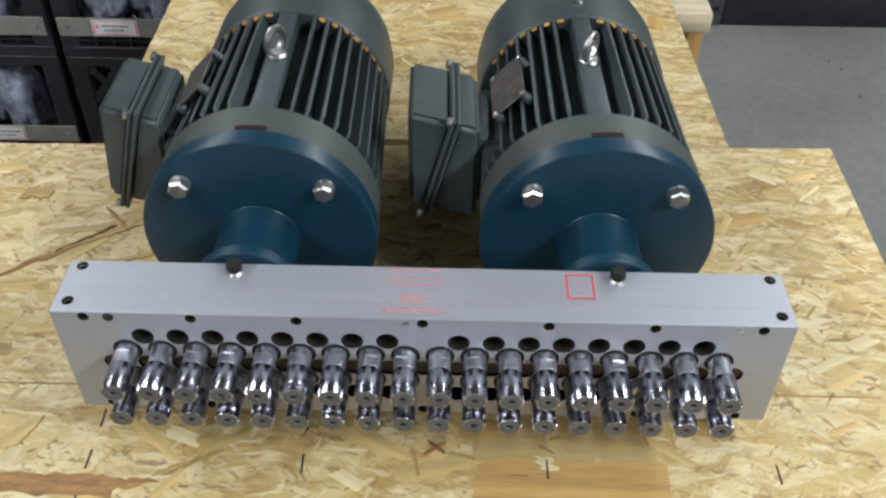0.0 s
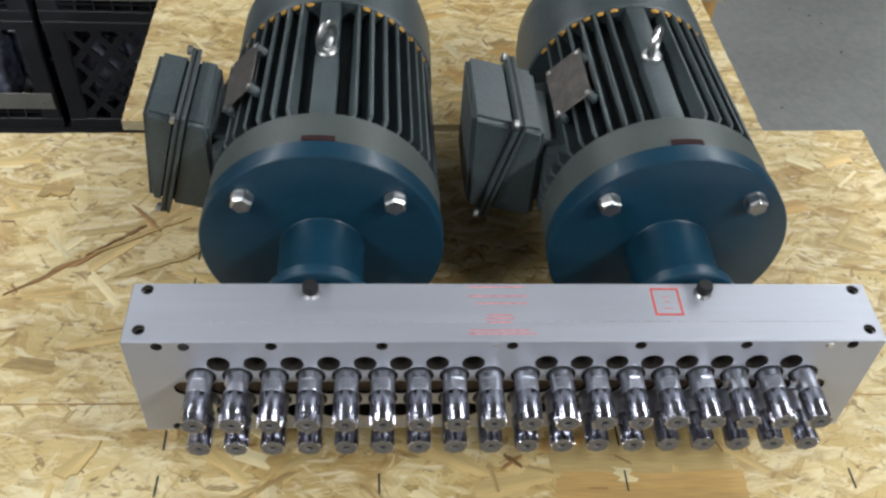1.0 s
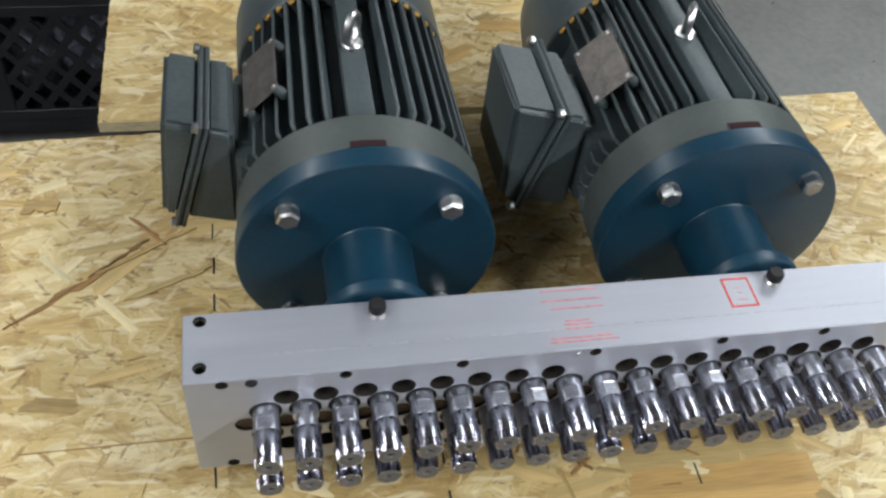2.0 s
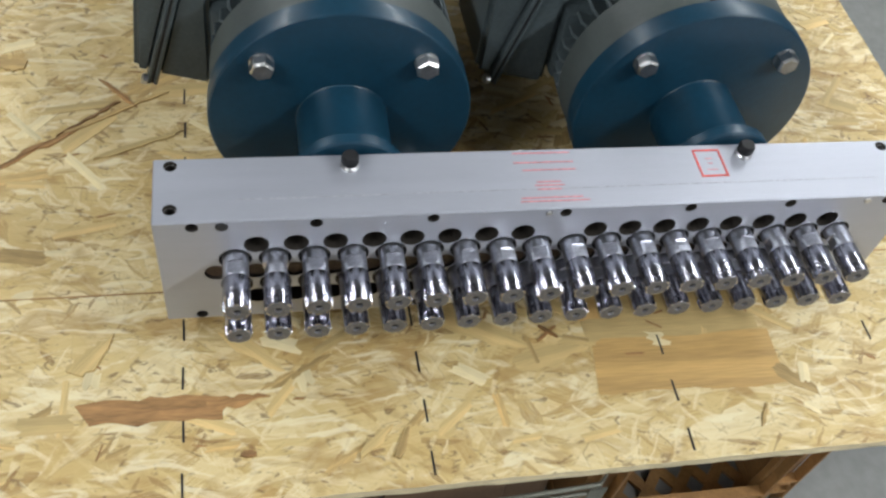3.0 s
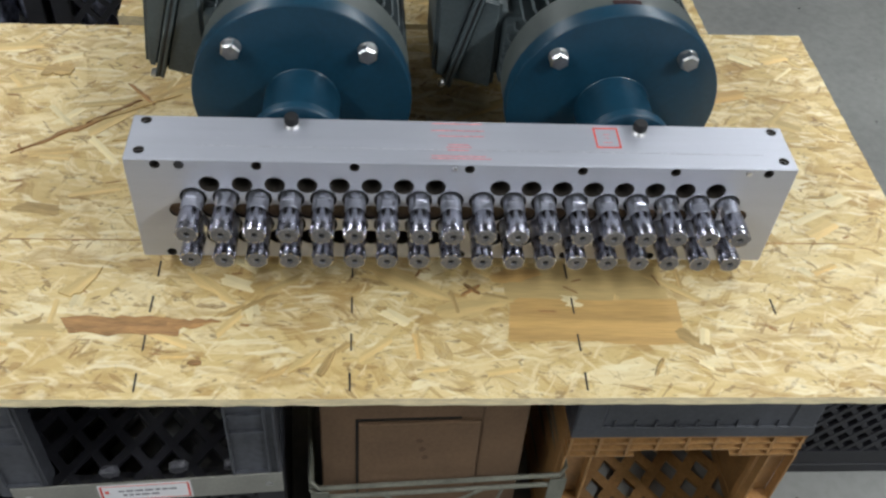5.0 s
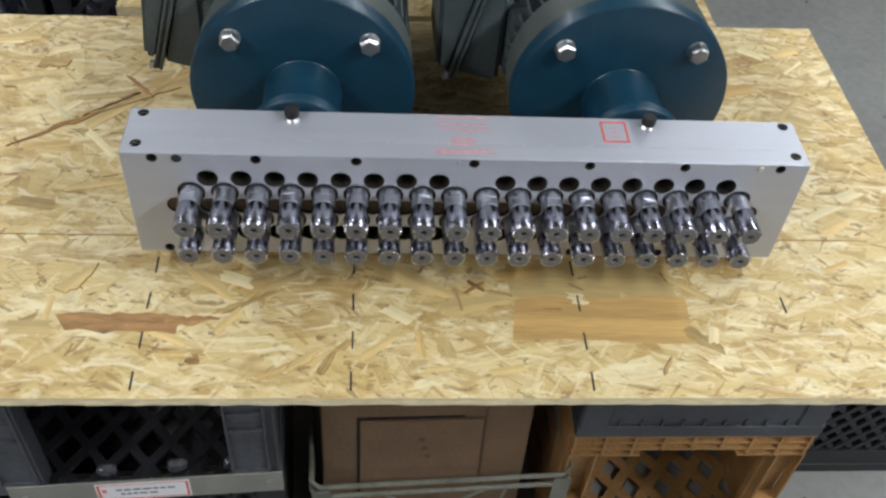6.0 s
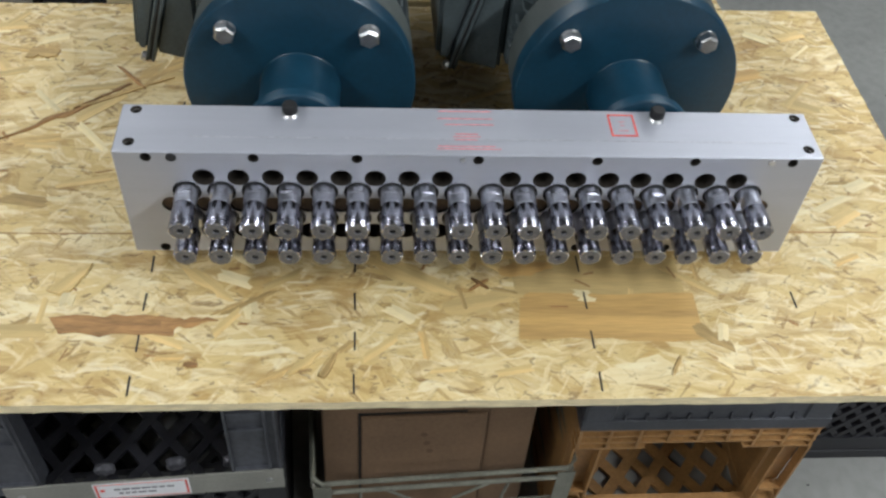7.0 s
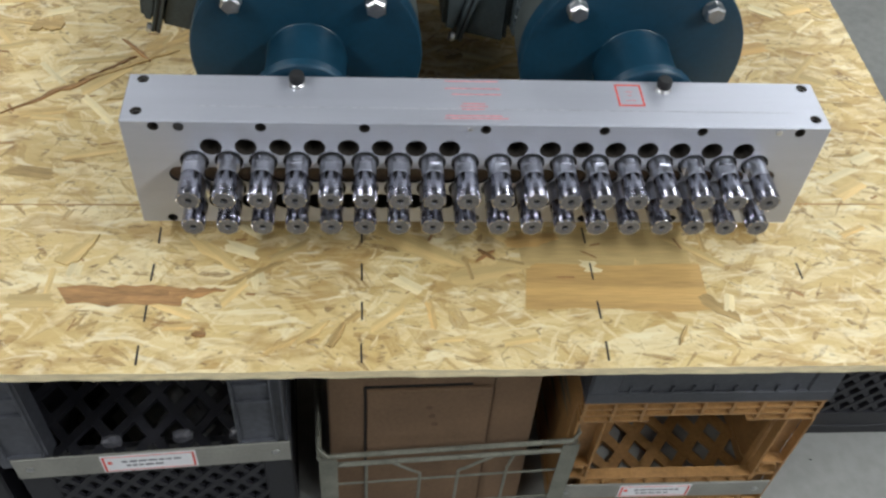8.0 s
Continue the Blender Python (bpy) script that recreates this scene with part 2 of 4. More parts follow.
# darker than the other bag plastic
BAG_DULL = material("dark_plastic_bag", (0.10, 0.10, 0.115), 0.3, vary=0.4, scale=60, fine=200, bump=0.6)
BAG = material("clear_plastic_bag", (0.36, 0.38, 0.50), 0.16, 0.0, vary=0.4, scale=30, fine=110, bump=0.8, coat=0.4)


# ---- mesh tools ----
def box(bm, lo, hi, bevel=0.0, seg=2):
    lo, hi = Vector(lo), Vector(hi)
    r = bmesh.ops.create_cube(bm, size=1, matrix=Matrix.Translation((lo + hi) / 2) @ Matrix.Diagonal((*(hi - lo), 1)))
    if bevel:
        edges = list({e for v in r["verts"] for e in v.link_edges})
        bmesh.ops.bevel(bm, geom=edges, offset=bevel, segments=seg, affect="EDGES", profile=0.5)


def ring_points(centre, axis, r, n, phase=0.0):
    """n points round centre in the plane across axis ('x', 'y' or 'z')."""
    out = []
    for k in range(n):
        a = phase + 2 * math.pi * k / n
        c, s = r * math.cos(a), r * math.sin(a)
        out.append(Vector(centre) + Vector({"x": (0, c, s), "y": (c, 0, s), "z": (c, s, 0)}[axis]))
    return out


def lathe(bm, centre, axis, profile, n=32, caps=True):
    """Turned shape: profile rows of (distance along the axis, radius)."""
    way = Vector({"x": (1, 0, 0), "y": (0, 1, 0), "z": (0, 0, 1)}[axis])
    rings = [[bm.verts.new(q) for q in ring_points(Vector(centre) + way * d, axis, r, n)] for d, r in profile]
    for a, b in zip(rings, rings[1:]):
        for k in range(n):
            bm.faces.new((a[k], a[(k + 1) % n], b[(k + 1) % n], b[k]))
    if caps:
        bm.faces.new(rings[0])
        bm.faces.new(rings[-1][::-1])


def tube(bm, points, r, n=8):
    """A round wire through points."""
    rings = []
    for k, q in enumerate(points):
        q = Vector(q)
        way = (Vector(points[min(k + 1, len(points) - 1)]) - Vector(points[max(k - 1, 0)])).normalized()
        side = way.orthogonal().normalized() if not rings else (side - way * side.dot(way)).normalized()
        up = way.cross(side)
        rings.append([bm.verts.new(q + r * (math.cos(2 * math.pi * a / n) * side + math.sin(2 * math.pi * a / n) * up)) for a in range(n)])
    for a, b in zip(rings, rings[1:]):
        for k in range(n):
            bm.faces.new((a[k], a[(k + 1) % n], b[(k + 1) % n], b[k]))
    bm.faces.new(rings[0])
    bm.faces.new(rings[-1][::-1])


def prism(bm, outline, low, high):
    """Upright prism over an outline of (x, y)."""
    a = [bm.verts.new((x, y, low)) for x, y in outline]
    b = [bm.verts.new((x, y, high)) for x, y in outline]
    n = len(outline)
    for k in range(n):
        bm.faces.new((a[k], a[(k + 1) % n], b[(k + 1) % n], b[k]))
    bm.faces.new(a[::-1])
    bm.faces.new(b)


def mesh_of(name, bm, mat, smooth=35):
    bmesh.ops.recalc_face_normals(bm, faces=bm.faces)
    me = bpy.data.meshes.new(name)
    bm.to_mesh(me)
    bm.free()
    me.materials.append(mat)
    if smooth:
        me.shade_smooth()
        me.set_sharp_from_angle(angle=radians(smooth))
    return me


def part(name, bm, mat, parent=None, label="", smooth=35):
    """Links a bmesh as one mesh object, under a thing or a part."""
    ob = new(name, mesh_of(name, bm, mat, smooth))
    ob.parent = parent
    if label:
        tagged(ob, label)
    return ob


def share(name, me, parent, m):
    """One more object on a mesh that stands already."""
    ob = new(name, me)
    ob.parent = parent
    ob.matrix_basis = m
    return ob


def thing(name, m, label, category, group="", kind=""):
    ob = new(name)
    ob.empty_display_size = 0.05
    ob.matrix_basis = m
    return tagged(ob, label, category, group, kind)


def carve(ob, cutter_bm):
    """Cuts the cutter's solid out of ob's mesh for good."""
    bmesh.ops.recalc_face_normals(cutter_bm, faces=cutter_bm.faces)
    cm = bpy.data.meshes.new("cutter")
    cutter_bm.to_mesh(cm)
    cutter_bm.free()
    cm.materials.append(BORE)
    cutter = new("cutter", cm)
    cutter.parent = ob.parent
    mod = ob.modifiers.new("cut", "BOOLEAN")
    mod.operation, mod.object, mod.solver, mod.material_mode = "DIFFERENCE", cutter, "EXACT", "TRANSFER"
    bpy.context.view_layer.update()
    me = bpy.data.meshes.new_from_object(ob.evaluated_get(bpy.context.evaluated_depsgraph_get()))
    ob.modifiers.clear()
    old, ob.data = ob.data, me
    bpy.data.objects.remove(cutter)
    bpy.data.meshes.remove(cm)
    bpy.data.meshes.remove(old)


# ---- the room ----
FLOOR = 0.19
TABLE = 0.75


def slab(name, lo, hi, mat, label, category):
    bm = bmesh.new()
    box(bm, lo, hi)
    return tagged(part(name, bm, mat, smooth=0), label, category, kind="structure")


slab("floor", (-6, -6, FLOOR - 0.2), (6, 7, FLOOR), CONCRETE, "bare grey concrete workshop floor with fine stains", "floor")
slab("wall_north", (-6, 7, FLOOR), (6, 7.2, 3.1), WALL, "plain pale painted workshop wall", "wall")
slab("wall_south", (-6, -6.2, FLOOR), (6, -6, 3.1), WALL, "plain pale painted workshop wall", "wall")
slab("wall_east", (6, -6.2, FLOOR), (6.2, 7.2, 3.1), WALL, "plain pale painted workshop wall", "wall")
slab("wall_west", (-6.2, -6.2, FLOOR), (-6, 7.2, 3.1), WALL, "plain pale painted workshop wall", "wall")
slab("ceiling", (-6.2, -6.2, 3.1), (6.2, 7.2, 3.3), CEILING, "plain pale workshop ceiling", "ceiling")


# ---- strand boards ----
def strand_board(lo, hi, label):
    board = thing("strand_board", pose(0, 0, 0), label, "board")
    bm = bmesh.new()
    box(bm, lo, hi)
    # ragged saw-cut rim
    bmesh.ops.subdivide_edges(bm, edges=[e for e in bm.edges if abs(e.verts[0].co.z - e.verts[1].co.z) < 1e-6], cuts=90, use_grid_fill=False)
    for v in bm.verts:
        if v.co.z > hi[2] - 1e-5:
            v.co.z -= 0.0006 * random.random()
        v.co.x += random.uniform(-0.0006, 0.0006)
        v.co.y += random.uniform(-0.0006, 0.0006)
    sheet = part("sheet", bm, OSB, board, smooth=0)
    sheet.data.materials.append(OSB_EDGE)
    for f in sheet.data.polygons:
        if abs(f.normal.z) < 0.5:
            f.material_index = 1
    return board


front_board = strand_board((-0.71, -0.1525, TABLE - 0.011), (0.506, 0.446, TABLE), "yellow pressed strand board tabletop with dashed guide lines")

rear_board = strand_board((-0.425, 0.457, TABLE - 0.0155), (0.376, 1.02, TABLE - 0.001), "narrow yellow pressed strand board laid on timber")
# its back edge is cut a little askew
for v in front_board.children[0].data.vertices:
    if v.co.y > 0.3:
        v.co.y += 0.022 * v.co.x - 0.003
# its long edge runs out of square
for v in rear_board.children[0].data.vertices:
    if v.co.x > 0:
        v.co.x -= 0.033 * (v.co.y - 0.457) * v.co.x / 0.376
# stamped words, worn away
for k, (x, w) in enumerate(((-0.05, 0.018), (-0.022, 0.030), (0.016, 0.034), (0.05, 0.012))):
    bm = bmesh.new()
    for j in range(int(w / 0.006)):
        box(bm, (x + 0.006 * j, 0.838, TABLE - 0.002), (x + 0.006 * j + 0.0042, 0.852, TABLE - 0.0006))
    part("stamped_word", bm, INK_AND_SHADE, rear_board, smooth=0)


def ragged(length, width, rough, n=9, blunt=False):
    """Outline of a torn strand: split ends, uneven sides."""
    top, low = [], []
    for k in range(n + 1):
        u = k / n
        w = width / 2 * (1 if blunt else min(1, 0.45 + 2.2 * u, 0.35 + 1.6 * (1 - u)))
        slip = random.uniform(-0.12, 0.12) * length if k in (0, n) else random.uniform(-0.2, 0.2) * length / n
        top.append((length * (u - 0.5) + slip, w + random.uniform(-rough, rough)))
        slip = random.uniform(-0.12, 0.12) * length if k in (0, n) else random.uniform(-0.2, 0.2) * length / n
        low.append((length * (u - 0.5) + slip, -w + random.uniform(-rough, rough)))
    return top + low[::-1]


def splinter(length, width):
    """Outline of a cut strand: straight long sides along the grain, slanted broken ends."""
    skew = random.uniform(-0.5, 0.5) * width
    waist = [random.uniform(-0.06, 0.06) * width for k in range(4)]
    out = [(-length / 2 + skew + length * k / 3, width / 2 + waist[k] * (k not in (0, 3))) for k in range(4)]
    out += [(length / 2 + skew * (1 - 2 * k / 4) + random.uniform(-0.35, 0.35) * width, width * (0.5 - k / 4)) for k in range(1, 4)]
    out += [(length / 2 - skew - length * k / 3, -width / 2 + waist[3 - k] * (k not in (0, 3))) for k in range(4)]
    out += [(-length / 2 - skew * (1 - 2 * k / 4) + random.uniform(-0.35, 0.35) * width, width * (k / 4 - 0.5)) for k in range(1, 4)]
    return out


LIFT = [0.0003]


def strand(x, y, length, width, turn, mat, parent=front_board, rough=0.1, lift=None, blunt=False):
    bm = bmesh.new()
    LIFT[0] += 0.00008
    prism(bm, ragged(length, width, width * rough, blunt=blunt), -0.0008, lift or LIFT[0])
    ob = part("strand", bm, mat, parent, smooth=0)
    ob.matrix_basis = pose(x, y, TABLE, 0, 0, turn)
    return ob


# strands that stand out on the board
strand(-0.318, -0.069, 0.105, 0.021, -1, STRAND_DARK, rough=0.14, blunt=True)
strand(-0.258, -0.066, 0.045, 0.010, 6, STRAND_DARK, rough=0.25)
strand(-0.225, -0.050, 0.030, 0.005, 28, STRAND_MID, rough=0.25)
strand(0.126, -0.036, 0.180, 0.100, -1, HONEY, rough=0.05, lift=0.00006, blunt=True)
strand(0.124, -0.060, 0.168, 0.056, -1, PATCH, rough=0.04, lift=0.0001, blunt=True)
strand(0.060, 0.000, 0.050, 0.020, 8, PATCH, rough=0.15, lift=0.00013)
strand(-0.050, -0.012, 0.100, 0.024, -28, HONEY, rough=0.12, lift=0.00007)
strand(0.005, -0.045, 0.070, 0.024, 12, HONEY, rough=0.12, lift=0.00008)
strand(-0.205, -0.042, 0.055, 0.005, 30, STRAND_MID, rough=0.35, lift=0.00011)
strand(-0.245, -0.020, 0.060, 0.012, -40, HONEY, rough=0.2, lift=0.00012)
strand(0.228, -0.085, 0.050, 0.012, -38, STRAND_MID, rough=0.2, lift=0.00016)
strand(-0.170, -0.120, 0.050, 0.006, 32, STRAND_MID, rough=0.4, lift=0.00014)
strand(-0.440, 0.211, 0.10, 0.006, 36, STRAND_DARK, rough=0.45)
strand(-0.365, 0.262, 0.09, 0.005, 30, STRAND_MID, rough=0.45)
strand(-0.385, 0.258, 0.07, 0.003, 40, STRAND_DARK, rough=0.5)
strand(-0.470, 0.330, 0.034, 0.017, -8, STRAND_MID, rough=0.3, blunt=True)
strand(-0.345, 0.215, 0.10, 0.005, 22, HONEY, rough=0.3)
strand(-0.362, 0.286, 0.05, 0.004, -48, STRAND_DARK, rough=0.3)
strand(0.187, -0.118, 0.024, 0.0028, 62, STRAND_MID, rough=0.3)
strand(-0.372, -0.016, 0.045, 0.016, 50, HONEY, rough=0.25)
strand(-0.250, -0.113, 0.012, 0.006, 0, STRAND_DARK)
strand(-0.150, -0.110, 0.035, 0.008, 40, HONEY, rough=0.25)
strand(-0.130, -0.116, 0.030, 0.006, 65, STRAND_MID)
strand(0.012, -0.022, 0.022, 0.003, 35, STRAND_DARK)
strand(0.013, -0.021, 0.018, 0.003, -40, STRAND_DARK)

# many smaller strands pressed flush into both boards, thin dark ones painting lifted-edge shadows
SIZES = {STRAND_DARK: (0.006, 0.018, 0.0010, 0.0035), STRAND_MID: (0.014, 0.045, 0.003, 0.009), STRAND_PALE: (0.014, 0.050, 0.004, 0.014), HONEY: (0.020, 0.070, 0.005, 0.016)}
SHAPES = {}
for mat, (l0, l1, w0, w1) in SIZES.items():
    SHAPES[mat] = []
    for k in range(18):
        bm = bmesh.new()
        prism(bm, splinter(random.uniform(l0, l1), random.uniform(w0, w1)), -0.0006, 0.0)
        SHAPES[mat].append(mesh_of("strand", bm, mat, 0))
for board, count, lo, hi in ((front_board, 280, (-0.66, -0.122), (0.47, 0.40)), (rear_board, 150, (-0.36, 0.49), (0.34, 1.0))):
    for k in range(count):
        mat = random.choices(list(SIZES), (0.30, 0.17, 0.30, 0.23))[0]
        share("strand", random.choice(SHAPES[mat]), board, pose(random.uniform(lo[0], hi[0]), random.uniform(lo[1], hi[1]), (TABLE if board is front_board else TABLE - 0.0011) + 0.00003 + 0.0000012 * k, 0, 0, random.gauss(4, 42)))

# broad tan flakes, commonest on the rear board
for board, count, lo, hi in ((front_board, 16, (-0.66, 0.06), (0.47, 0.40)), (rear_board, 34, (-0.34, 0.50), (0.33, 0.98))):
    for k in range(count):
        bm = bmesh.new()
        prism(bm, splinter(random.uniform(0.03, 0.075), random.uniform(0.012, 0.026)), -0.0006, 0.0)
        flake = part("strand", bm, random.choice((PATCH, STRAND_MID, HONEY)), board, smooth=0)
        flake.matrix_basis = pose(random.uniform(lo[0], hi[0]), random.uniform(lo[1], hi[1]), (TABLE if board is front_board else TABLE - 0.0011) + 0.00001 + 0.0000005 * k, 0, 0, random.gauss(15, 40))


def guide_dash(x, y, length):
    bm = bmesh.new()
    box(bm, (-0.00085, -length / 2, -0.0008), (0.00085, length / 2, 0.0003))
    ob = part("guide_mark", bm, INK_AND_SHADE, front_board, smooth=0)
    ob.matrix_basis = pose(x + random.uniform(-0.0005, 0.0005), y, TABLE, 0, 0, random.uniform(-1.5, 1.5))


for column, x in enumerate((-0.3, -0.1075, 0.1125, 0.3205)):
    for row in range(14):
        y = -0.134 + 0.0462 * row
        if y < 0.43 and not (column == 3 and row != 2):
            guide_dash(x, y, 0.0205)
for y, x0, x1 in ((0.044, -0.46, -0.31), (0.049, 0.33, 0.44)):
    bm = bmesh.new()
    box(bm, (x0, y - 0.0006, TABLE - 0.0008), (x1, y + 0.0006, TABLE + 0.0003))
    part("pressed_line", bm, STRAND_DARK, front_board, smooth=0)

# ---- spindle head ----
Z0, ZTOP, DEPTH, HALF = 0.774, 0.899, 0.062, 0.31
PITCH = 0.0298
MID = (Z0 + ZTOP) / 2
ROWS_Z = (MID + 0.0165, MID - 0.0165)

head = thing("spindle_head", pose(0, 0, Z0), "long ground aluminium spindle head with two rows of chrome spindles", "machine head")


bm = bmesh.new()
box(bm, (-HALF, 0, 0), (HALF, DEPTH, ZTOP - Z0), 0.0010, 1)
housing = part("housing", bm, ALU, head, "satin ground aluminium block with drilled holes", smooth=0)
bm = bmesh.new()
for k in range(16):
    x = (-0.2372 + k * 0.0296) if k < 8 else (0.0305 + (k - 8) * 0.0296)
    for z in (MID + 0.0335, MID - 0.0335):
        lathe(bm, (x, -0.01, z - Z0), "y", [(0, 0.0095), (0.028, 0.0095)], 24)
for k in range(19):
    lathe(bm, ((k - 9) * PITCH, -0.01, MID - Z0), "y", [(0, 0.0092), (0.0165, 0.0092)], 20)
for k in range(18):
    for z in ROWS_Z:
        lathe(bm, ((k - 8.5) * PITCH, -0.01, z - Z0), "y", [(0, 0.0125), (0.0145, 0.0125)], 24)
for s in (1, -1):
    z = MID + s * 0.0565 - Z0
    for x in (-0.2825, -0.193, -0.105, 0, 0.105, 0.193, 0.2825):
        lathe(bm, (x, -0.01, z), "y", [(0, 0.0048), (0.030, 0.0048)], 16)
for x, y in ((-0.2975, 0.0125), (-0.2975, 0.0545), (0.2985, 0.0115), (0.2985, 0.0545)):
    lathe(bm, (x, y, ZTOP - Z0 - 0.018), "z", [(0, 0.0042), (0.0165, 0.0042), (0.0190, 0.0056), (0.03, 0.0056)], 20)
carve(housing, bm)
housing.data.shade_flat()

# two bright pins; the larger black piece paints a dark screw hole
for x, r in ((-0.2615, 0.0046), (0.2635, 0.0030), (-0.0135, 0.0026)):
    bm = bmesh.new()
    lathe(bm, (x, -0.0012, MID + 0.0565 - Z0), "y", [(0, r * 0.4), (0.0, r * 0.85), (0.0008, r), (0.004, r)], 16)
    part("dowel_pin", bm, INK_AND_SHADE if r > 0.004 else ZINC, head)

for x, y in ((-0.2975, 0.0125), (-0.2975, 0.0545), (0.2985, 0.0115), (0.2985, 0.0545)):
    bm = bmesh.new()
    lathe(bm, (x, y, ZTOP - Z0), "z", [(-0.0034, 0.0040), (-0.0004, 0.0058), (0.0002, 0.0058)], 24, caps=False)
    part("countersink", bm, ZINC, head, "bright countersunk rim of a tapped hole")

# brown plugs sunk in the middle row
for k in range(19):
    bm = bmesh.new()
    lathe(bm, ((k - 9) * PITCH, 0.0028, MID - Z0), "y", [(0.003, 0.0090), (0, 0.0090), (-0.0004, 0.0082), (0.0008, 0.0040)], 18)
    part("plug", bm, BRONZE, head, "brown oily plug" if k == 0 else "")

# long scribed witness line of the lid
for x0, x1 in ((-0.25, -0.13), (-0.12, 0.28)):
    bm = bmesh.new()
    box(bm, (x0, 0.0197, ZTOP - Z0 - 0.0005), (x1, 0.0201, ZTOP - Z0 + 0.0002))
    part("scribed_line", bm, SCRATCH, head, smooth=0)

# printed notes: unreadable red lines and a warning frame
for y, w, x in ((0.0575, 0.048, -0.009), (0.0475, 0.050, -0.009), (0.0395, 0.044, -0.006), (0.027, 0.020, -0.009), (0.0235, 0.024, -0.009), (0.0195, 0.020, -0.010), (0.011, 0.050, -0.010), (0.0075, 0.056, -0.008)):
    bm = bmesh.new()
    box(bm, (x - w / 2, y - 0.0006, ZTOP - Z0 - 0.0003), (x + w / 2, y + 0.0006, ZTOP - Z0 + 0.0003))
    part("printed_line", bm, PINK_INK, head, smooth=0)
bm = bmesh.new()
for lo, hi in (((0.1215, 0.0265), (0.1455, 0.0282)), ((0.1215, 0.0544), (0.1455, 0.0561)), ((0.1215, 0.0282), (0.1231, 0.0544)), ((0.1439, 0.0282), (0.1455, 0.0544))):
    box(bm, (*lo, ZTOP - Z0 - 0.0003), (*hi, ZTOP - Z0 + 0.0004))
part("warning_frame", bm, RED_INK, head, "small printed red rectangle", smooth=0)
for y, w in ((0.046, 0.006), (0.041, 0.004), (0.034, 0.009)):
    bm = bmesh.new()
    box(bm, (0.1335 - w / 2, y - 0.0004, ZTOP - Z0 - 0.0003), (0.1335 + w / 2, y + 0.0005, ZTOP - Z0 + 0.0003))
    part("printed_line", bm, PINK_INK, head, smooth=0)

for x in (-0.164, 0.166):
    bm = bmesh.new()
    lathe(bm, (x, 0.050, ZTOP - Z0 - 0.002), "z", [(0, 0.0075), (0.004, 0.0075), (0.0055, 0.0062)], 24)
    vent = part("breather_vent", bm, ZINC, head, "chrome base of a breather plug")
    bm = bmesh.new()
    lathe(bm, (x, 0.050, ZTOP - Z0 + 0.0035), "z", [(0, 0.0060), (0.0015, 0.0068), (0.0070, 0.0068), (0.0090, 0.0056)], 24)
    part("cap", bm, RUBBER_AND_SHADE, vent, "black rubber breather cap")


COLLET = material("dark_collet_steel", (0.19, 0.19, 0.205), 0.5, 0.6, vary=0.2, scale=200, bump=0.05)


def spindle_meshes():
    """Collar, shaft with a flat, slotted sleeve and black bore disc, along -y from the face."""
    bm = bmesh.new()
    lathe(bm, (0, 0, 0), "y", [(0.0044, 0.0122), (0.0014, 0.0122), (0.0010, 0.0116), (0.0016, 0.0100), (0.0030, 0.0096)], 28)
    collar = mesh_of("collar", bm, RUBBER_AND_SHADE)
    bm = bmesh.new()
    n, prof = 32, [(0.006, 0.0098), (-0.0078, 0.0098), (-0.0079, 0.0098), (-0.0186, 0.0098), (-0.0187, 0.0098), (-0.024, 0.0094)]
    rings = []
    for d, r in prof:
        ring = []
        for q in ring_points((0, d, 0), "y", r, n):
            # two wrench flats with square shoulders
            if -0.0187 < d < -0.0078:
                q.z = max(min(q.z, 0.0076), -0.0076)
            ring.append(bm.verts.new(q))
        rings.append(ring)
    for a, b in zip(rings, rings[1:]):
        for k in range(n):
            bm.faces.new((a[k], a[(k + 1) % n], b[(k + 1) % n], b[k]))
    shaft = mesh_of("shaft", bm, BRUSHED, 18)
    # nut: straight sleeve, eight notches cut into its end
    bm = bmesh.new()
    n = 64
    rings = []
    for d, r, depth in [(-0.0198, 0.0094, 0), (-0.0203, 0.0100, 0), (-0.0208, 0.0102, 0), (-0.0412, 0.0103, 0), (-0.0413, 0.0103, 0.0013), (-0.0480, 0.0103, 0.0013), (-0.0483, 0.0100, 0.0013), (-0.0483, 0.0084, 0), (-0.0470, 0.0080, 0)]:
        ring = []
        for k in range(n):
            a = 2 * math.pi * (k + 0.5) / n
            rr = r - (depth if k % 8 in (0, 1, 2) else 0)
            ring.append(bm.verts.new((rr * math.cos(a + 0.2), d, rr * math.sin(a + 0.2))))
        rings.append(ring)
    for a, b in zip(rings, rings[1:]):
        for k in range(n):
            bm.faces.new((a[k], a[(k + 1) % n], b[(k + 1) % n], b[k]))
    sleeve = mesh_of("sleeve", bm, KNURL, 28)
    bm = bmesh.new()
    lathe(bm, (0, 0, 0), "y", [(-0.0440, 0.0089), (-0.0485, 0.0089), (-0.0487, 0.0086), (-0.0487, 0.0032), (-0.0482, 0.0029), (-0.0430, 0.0028)], 24, caps=False)
    collet = mesh_of("collet", bm, COLLET, 30)
    # black disc paints the darkness down the bore
    bm = bmesh.new()
    lathe(bm, (0, 0, 0), "y", [(-0.0466, 0.0030), (-0.0420, 0.0030)], 16)
    return collar, shaft, sleeve, collet, mesh_of("bore", bm, INK_AND_SHADE, 30)


COLLAR, SHAFT, SLEEVE, COLLET_RING, BORE_SHADE = spindle_meshes()
